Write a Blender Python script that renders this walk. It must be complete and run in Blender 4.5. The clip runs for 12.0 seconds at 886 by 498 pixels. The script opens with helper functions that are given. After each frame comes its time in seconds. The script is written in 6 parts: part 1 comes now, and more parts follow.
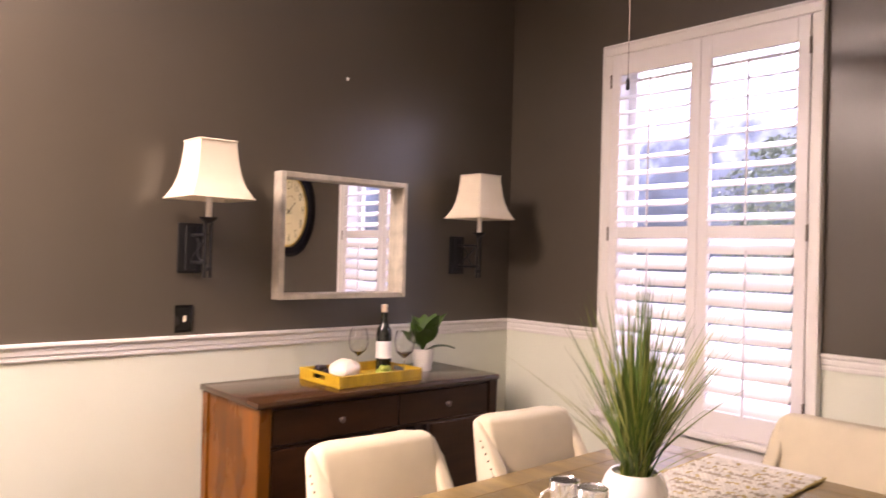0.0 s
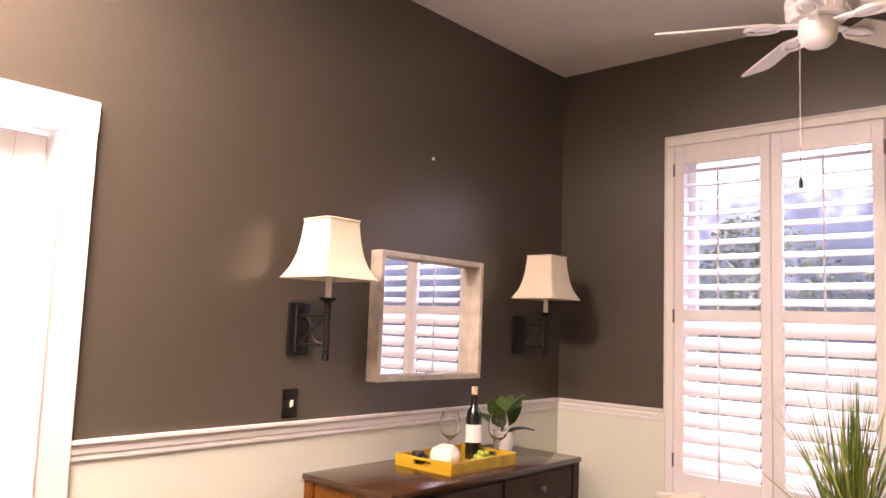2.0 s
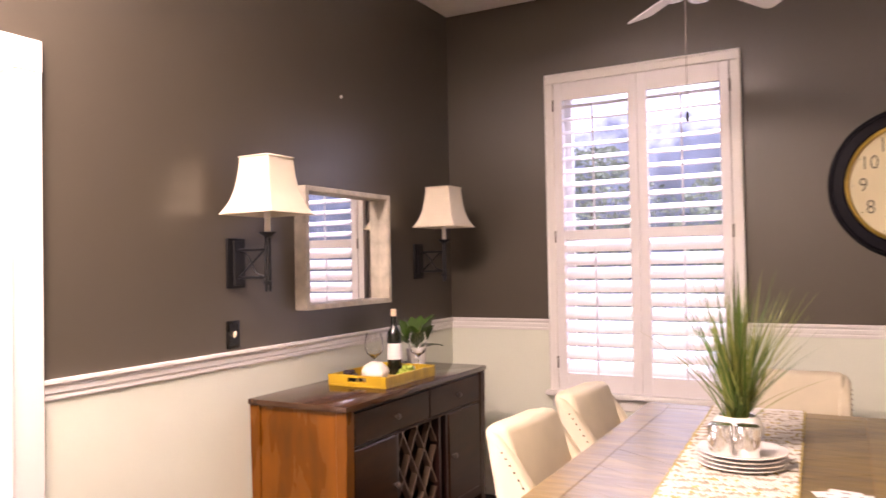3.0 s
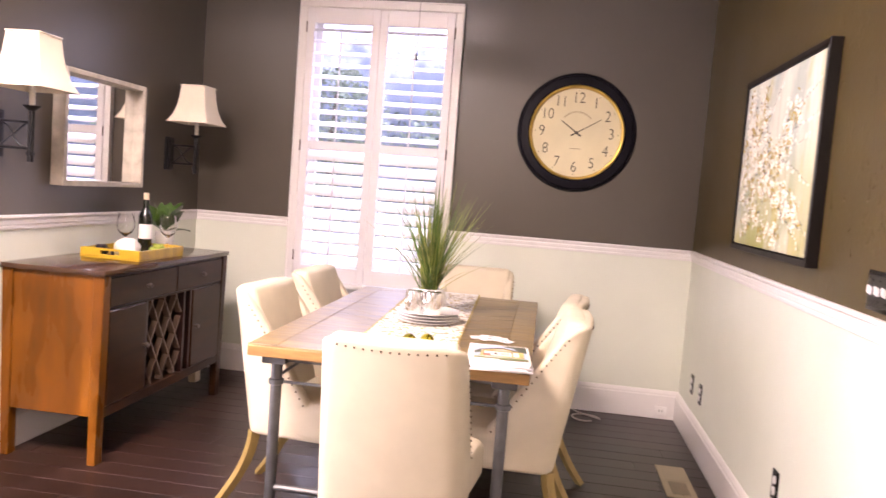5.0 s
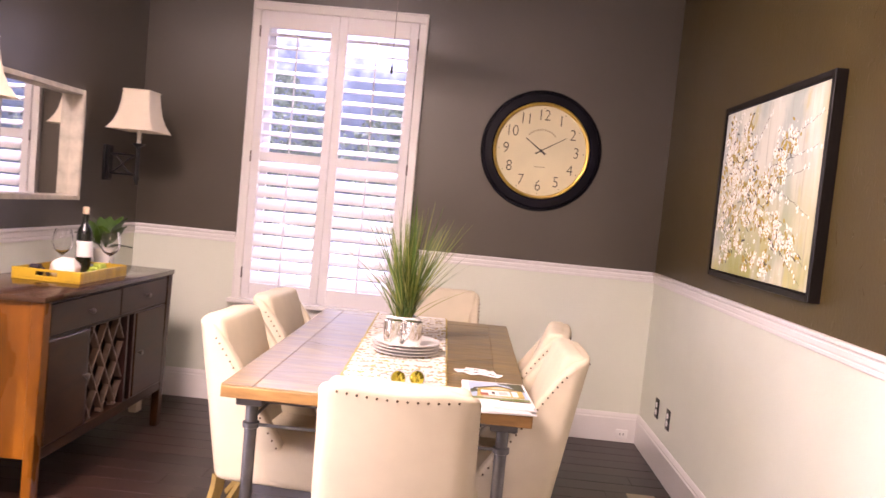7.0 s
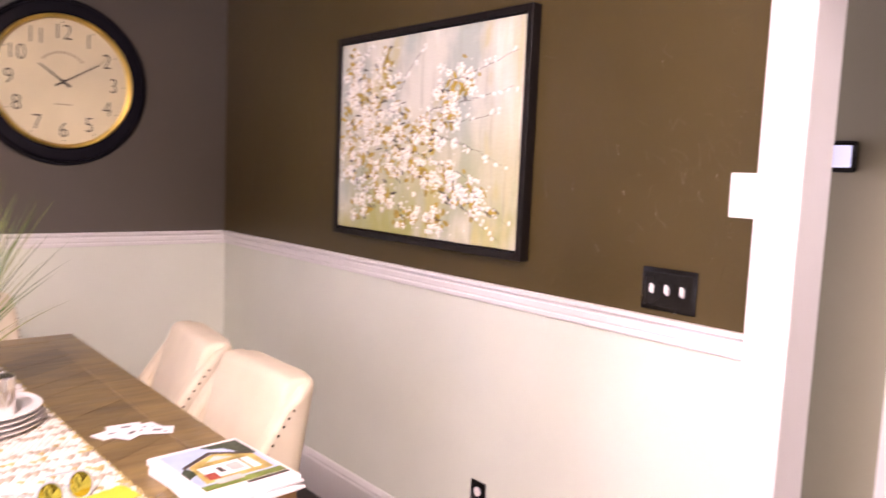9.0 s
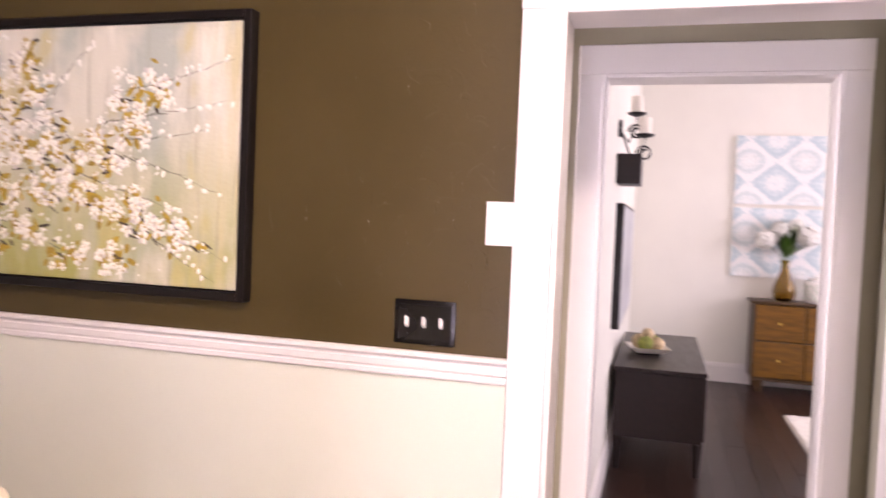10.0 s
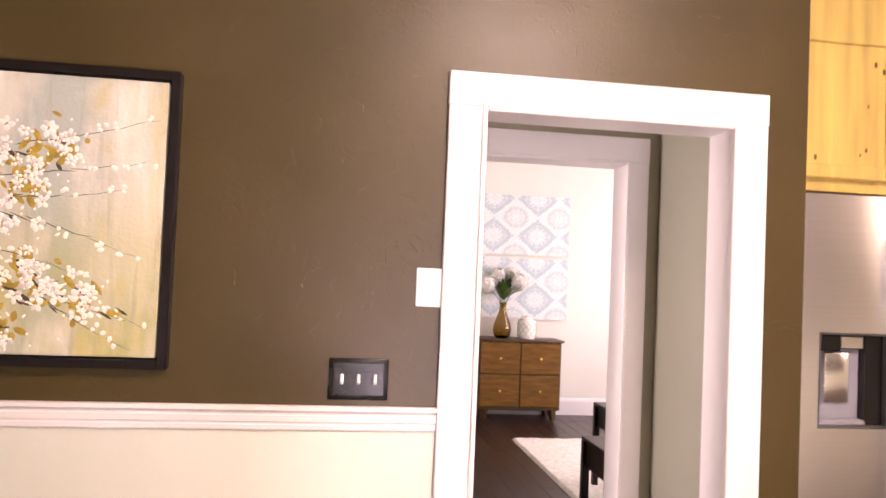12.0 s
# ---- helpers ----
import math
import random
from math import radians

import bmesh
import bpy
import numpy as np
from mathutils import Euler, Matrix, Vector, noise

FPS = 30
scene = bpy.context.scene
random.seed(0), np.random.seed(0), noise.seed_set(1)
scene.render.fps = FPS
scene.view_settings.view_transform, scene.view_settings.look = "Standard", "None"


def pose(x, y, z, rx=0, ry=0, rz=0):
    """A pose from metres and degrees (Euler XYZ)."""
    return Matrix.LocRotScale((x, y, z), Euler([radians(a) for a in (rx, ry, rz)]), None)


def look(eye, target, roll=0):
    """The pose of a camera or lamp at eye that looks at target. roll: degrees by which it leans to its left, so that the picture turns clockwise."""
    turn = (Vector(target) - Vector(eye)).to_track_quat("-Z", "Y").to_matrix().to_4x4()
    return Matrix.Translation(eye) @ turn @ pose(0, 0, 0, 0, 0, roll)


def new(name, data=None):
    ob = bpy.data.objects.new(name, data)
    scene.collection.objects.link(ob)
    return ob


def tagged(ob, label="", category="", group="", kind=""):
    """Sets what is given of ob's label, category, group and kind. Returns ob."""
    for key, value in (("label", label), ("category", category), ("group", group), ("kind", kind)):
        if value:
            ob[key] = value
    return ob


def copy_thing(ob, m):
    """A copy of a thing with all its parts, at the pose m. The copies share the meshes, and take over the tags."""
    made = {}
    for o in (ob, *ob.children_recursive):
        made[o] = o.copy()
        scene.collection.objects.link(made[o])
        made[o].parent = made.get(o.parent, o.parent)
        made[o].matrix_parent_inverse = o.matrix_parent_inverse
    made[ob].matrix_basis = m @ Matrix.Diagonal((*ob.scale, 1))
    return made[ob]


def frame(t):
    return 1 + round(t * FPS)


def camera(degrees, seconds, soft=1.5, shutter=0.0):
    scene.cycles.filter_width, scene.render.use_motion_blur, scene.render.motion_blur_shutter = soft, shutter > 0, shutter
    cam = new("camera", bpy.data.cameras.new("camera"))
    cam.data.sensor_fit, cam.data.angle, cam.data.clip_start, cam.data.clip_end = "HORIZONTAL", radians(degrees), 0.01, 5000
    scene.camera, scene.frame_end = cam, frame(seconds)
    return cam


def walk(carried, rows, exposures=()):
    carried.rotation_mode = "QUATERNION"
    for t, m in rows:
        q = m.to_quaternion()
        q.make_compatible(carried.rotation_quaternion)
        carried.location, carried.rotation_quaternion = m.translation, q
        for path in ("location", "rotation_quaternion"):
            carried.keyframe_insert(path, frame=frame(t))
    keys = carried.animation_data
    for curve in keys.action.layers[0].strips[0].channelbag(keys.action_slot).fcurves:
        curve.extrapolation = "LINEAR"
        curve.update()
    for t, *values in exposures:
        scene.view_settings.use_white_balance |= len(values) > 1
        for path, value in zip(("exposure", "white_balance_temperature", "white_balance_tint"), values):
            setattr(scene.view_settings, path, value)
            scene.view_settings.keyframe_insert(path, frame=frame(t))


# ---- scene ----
cam = camera(61.5, 12.0, soft=1.5, shutter=0.4)
PATH = [
    (0, (0.552, 0.6, 1.48), (-0.944, 1.927, 1.495), 1.5),
    (0.5, (0.46, 0.569, 1.506), (-0.911, 2.024, 1.573), 3.5),
    (1, (0.269, 0.461, 1.479), (-1.106, 1.907, 1.606), 5.1),
    (1.5, (0.071, 0.297, 1.476), (-1.338, 1.705, 1.656), 4.2),
    (2, (-0.062, -0.007, 1.515), (-1.381, 1.483, 1.719), 2.1),
    (2.5, (-0.205, -0.236, 1.476), (-1.366, 1.389, 1.575), -0.5),
    (2.7, (-0.248, -0.323, 1.463), (-1.328, 1.359, 1.524), -0.9),
    (4.3, (-0.092, -0.959, 1.467), (-0.571, 0.983, 1.498), 1.6),
    (4.5, (-0.067, -1.0, 1.431), (-0.506, 0.95, 1.387), 2.6),
    (5, (-0.07, -1.106, 1.377), (-0.34, 0.87, 1.22), 4.4),
    (5.5, (-0.111, -1.188, 1.361), (-0.265, 0.801, 1.218), 5.5),
    (6, (-0.155, -1.221, 1.38), (-0.289, 0.773, 1.291), 6.2),
    (6.5, (-0.209, -1.138, 1.399), (-0.342, 0.856, 1.31), 6.0),
    (6.7, (-0.251, -1.062, 1.411), (-0.375, 0.931, 1.301), 5.7),
    (8.3, (-0.735, -0.33, 1.443), (0.048, 1.504, 1.295), 4.7),
    (8.5, (-0.742, -0.218, 1.444), (0.194, 1.541, 1.273), 3.8),
    (9, (-0.879, 0.032, 1.473), (0.429, 1.532, 1.269), 2.5),
    (9.3, (-0.949, 0.153, 1.499), (0.583, 1.429, 1.338), 2.0),
    (9.5, (-0.96, 0.237, 1.478), (0.712, 1.332, 1.393), 2.6),
    (10, (-0.958, 0.541, 1.45), (0.961, 1.1, 1.375), 2.4),
    (10.5, (-0.906, 0.78, 1.455), (1.082, 0.962, 1.343), 1.1),
    (11, (-0.996, 0.978, 1.482), (1.003, 0.923, 1.441), 0.3),
    (11.5, (-1.113, 1.09, 1.481), (0.879, 0.914, 1.497), 0.5),
    (12, (-1.228, 1.186, 1.488), (0.751, 0.907, 1.556), 2.4),
]

EXPOSURES = [(0.0, 0.10, 6350, 36), (0.7, 0.20, 6300, 37), (2.0, 0.08, 6550, 38), (2.5, 0.02, 6500, 38), (4.5, 0.36, 5950, 36), (5.5, 0.34, 5950, 38), (8.5, -0.06, 6250, 44), (9.0, 0.06, 5850, 44), (9.5, -0.02, 5950, 43), (10.0, -0.16, 6100, 41), (10.6, -0.48, 6400, 41), (11.1, -0.38, 6400, 40), (11.5, -0.24, 6450, 40), (12.0, -0.14, 6600, 42)]
walk(cam, [(t, look(eye, target, roll)) for t, eye, target, roll in PATH], EXPOSURES)

# ---- world and light ----
WX, EX, NY, CZ = -2.512, 0.870, 3.845, 3.078      # inner faces of the dining room
world = bpy.data.worlds.new("world")
scene.world = world
world.use_nodes = True
sky = world.node_tree.nodes.new("ShaderNodeTexSky")
sky.sky_type, sky.sun_disc = "NISHITA", False
sky.sun_elevation, sky.sun_rotation = radians(42), radians(200)
world.node_tree.links.new(sky.outputs[0], world.node_tree.nodes["Background"].inputs[0])
world.node_tree.nodes["Background"].inputs[1].default_value = 0.15


def area(name, eye, target, w, h, watts, color):
    d = bpy.data.lights.new(name, "AREA")
    d.shape, d.size, d.size_y, d.energy, d.color = "RECTANGLE", w, h, watts, color
    ob = new(name, d)
    ob.matrix_world = look(eye, target)
    return ob


area("window_daylight", (-1.29, 5.7, 4.9), (-1.29, 3.9, 1.7), 3.4, 2.2, 640, (0.76, 0.83, 1.0))
area("glass_door_daylight", (-3.05, 0.47, 1.15), (0, 0.55, 1.05), 1.3, 2.3, 84, (0.97, 0.97, 1.0))
# Added fill outside the door to lift the ceiling; no sunlit porch is known.
area("sunlit_porch_bounce", (-3.35, 0.45, 0.02), (-3.05, 0.50, 2.0), 1.3, 2.6, 600, (1.0, 0.95, 0.88))
# Added fill behind an assumed south opening that is never in view.
area("living_room_daylight", (4.4, -3.45, 1.7), (4.4, 0, 1.3), 2.8, 1.9, 190, (1.0, 0.96, 0.90))


# Warm fill discs added under the ceiling, out of view; no fitting is known.
def downlight(x, y, watts, size):
    d = bpy.data.lights.new("downlight_lamp", "AREA")
    d.shape, d.size, d.energy, d.color = "DISK", size, watts, (1.0, 0.85, 0.64)
    new("downlight_lamp", d).matrix_world = look((x, y, CZ - 0.03), (x, y + 0.001, 0))


for lx, ly, lw, ls in ((-1.76, 0.05, 262, 1.1), (0.2, -3.0, 40, 0.3)):
    downlight(lx, ly, lw, ls)
# Warm point light added in the unseen kitchen as fill, not a known pendant.
kitchen_fill = bpy.data.lights.new("kitchen_pendant_lamp", "POINT")
kitchen_fill.energy, kitchen_fill.color, kitchen_fill.shadow_soft_size = 70, (1.0, 0.80, 0.54), 0.40
new("kitchen_pendant_lamp", kitchen_fill).location = (-1.0, -3.2, 2.3)


# Fill added at the hall's unseen, closed end; no window stands behind it.
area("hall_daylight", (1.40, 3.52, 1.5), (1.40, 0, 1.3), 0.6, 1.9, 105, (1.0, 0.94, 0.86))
sun = bpy.data.lights.new("sun", "SUN")
sun.energy, sun.angle, sun.color = 4.5, radians(0.5), (1.0, 0.95, 0.88)
new("sun", sun).matrix_world = look((0, 0, 0), (0.34 * math.cos(radians(42)), 0.94 * math.cos(radians(42)), -math.sin(radians(42))))

# ---- materials ----
def material(name, color, rough=0.5, metal=0.0, vary=0.12, scale=6.0, bump=0.1, bscale=60.0, stretch=(1, 1, 1), spec=0.5, dark=None, rand=0.0, coat=0.0):
    """A surface with variation at two scales: broad tint and fine relief."""
    m = bpy.data.materials.new(name)
    m.use_nodes = True
    n, l = m.node_tree.nodes, m.node_tree.links
    b = n["Principled BSDF"]
    b.inputs["Roughness"].default_value, b.inputs["Metallic"].default_value = rough, metal
    b.inputs["Specular IOR Level"].default_value = spec
    b.inputs["Coat Weight"].default_value = coat
    co = n.new("ShaderNodeTexCoord")
    mp = n.new("ShaderNodeMapping")
    mp.inputs["Scale"].default_value = stretch
    l.new(co.outputs["Object"], mp.inputs["Vector"])
    a = n.new("ShaderNodeTexNoise")
    a.inputs["Scale"].default_value, a.inputs["Detail"].default_value = scale, 5
    l.new(mp.outputs[0], a.inputs["Vector"])
    ramp = n.new("ShaderNodeValToRGB")
    lo = dark or tuple(c * (1 - vary) for c in color)
    hi = tuple(min(1, c * (1 + vary * 0.6)) for c in color)
    ramp.color_ramp.elements[0].position, ramp.color_ramp.elements[1].position = 0.3, 0.7
    ramp.color_ramp.elements[0].color, ramp.color_ramp.elements[1].color = (*lo, 1), (*hi, 1)
    l.new(a.outputs["Fac"], ramp.inputs[0])
    out = ramp.outputs[0]
    if rand:
        info, hsv, ma = n.new("ShaderNodeObjectInfo"), n.new("ShaderNodeHueSaturation"), n.new("ShaderNodeMapRange")
        ma.inputs[3].default_value, ma.inputs[4].default_value = 1 - rand, 1 + rand
        l.new(info.outputs["Random"], ma.inputs[0])
        l.new(ma.outputs[0], hsv.inputs["Value"])
        l.new(out, hsv.inputs["Color"])
        out = hsv.outputs[0]
    l.new(out, b.inputs["Base Color"])
    f = n.new("ShaderNodeTexNoise")
    f.inputs["Scale"].default_value, f.inputs["Detail"].default_value = bscale, 4
    l.new(mp.outputs[0], f.inputs["Vector"])
    bp = n.new("ShaderNodeBump")
    bp.inputs["Strength"].default_value, bp.inputs["Distance"].default_value = bump, 0.004
    l.new(f.outputs["Fac"], bp.inputs["Height"])
    l.new(bp.outputs[0], b.inputs["Normal"])
    rr = n.new("ShaderNodeMapRange")
    rr.inputs[3].default_value, rr.inputs[4].default_value = max(0.02, rough - min(0.06, vary * 0.4)), min(1, rough + min(0.06, vary * 0.4))
    l.new(a.outputs["Fac"], rr.inputs[0])
    l.new(rr.outputs[0], b.inputs["Roughness"])
    return m


def add_plaster(m, depth=0.004, patches=0.6):
    """Old patched plaster under the paint: broad swells and raised, ragged scraps of filler."""
    n, l = m.node_tree.nodes, m.node_tree.links
    co, bump = n.new("ShaderNodeTexCoord"), n.new("ShaderNodeBump")

    def cloud(scale, detail, lo, hi, distortion=0.0):
        t, r = n.new("ShaderNodeTexNoise"), n.new("ShaderNodeMapRange")
        t.inputs["Scale"].default_value, t.inputs["Detail"].default_value, t.inputs["Distortion"].default_value = scale, detail, distortion
        r.inputs[1].default_value, r.inputs[2].default_value = lo, hi
        l.new(co.outputs["Object"], t.inputs["Vector"])
        l.new(t.outputs["Fac"], r.inputs[0])
        return r.outputs[0]

    def joined(kind, p, q):
        k = n.new("ShaderNodeMath")
        k.operation = kind
        for i, v in enumerate((p, q)):
            if isinstance(v, float):
                k.inputs[i].default_value = v
            else:
                l.new(v, k.inputs[i])
        return k.outputs[0]

    scraps = joined("MULTIPLY", cloud(15.0, 5, 0.585, 0.625, 1.6), cloud(2.6, 1, 0.47, 0.60))
    height = joined("ADD", joined("MULTIPLY", scraps, patches), joined("MULTIPLY", cloud(5.0, 2, 0.0, 1.0), 0.5))
    bump.inputs["Strength"].default_value, bump.inputs["Distance"].default_value = 0.6, depth
    l.new(height, bump.inputs["Height"])
    fine = n["Principled BSDF"].inputs["Normal"].links[0].from_node
    l.new(fine.outputs[0], bump.inputs["Normal"])
    l.new(bump.outputs[0], n["Principled BSDF"].inputs["Normal"])
    return m


def glass(name, color=(1, 1, 1), rough=0.0, ior=1.45):
    m = bpy.data.materials.new(name)
    m.use_nodes = True
    b = m.node_tree.nodes["Principled BSDF"]
    b.inputs["Base Color"].default_value = (*color, 1)
    b.inputs["Transmission Weight"].default_value, b.inputs["Roughness"].default_value, b.inputs["IOR"].default_value = 1.0, rough, ior
    return m


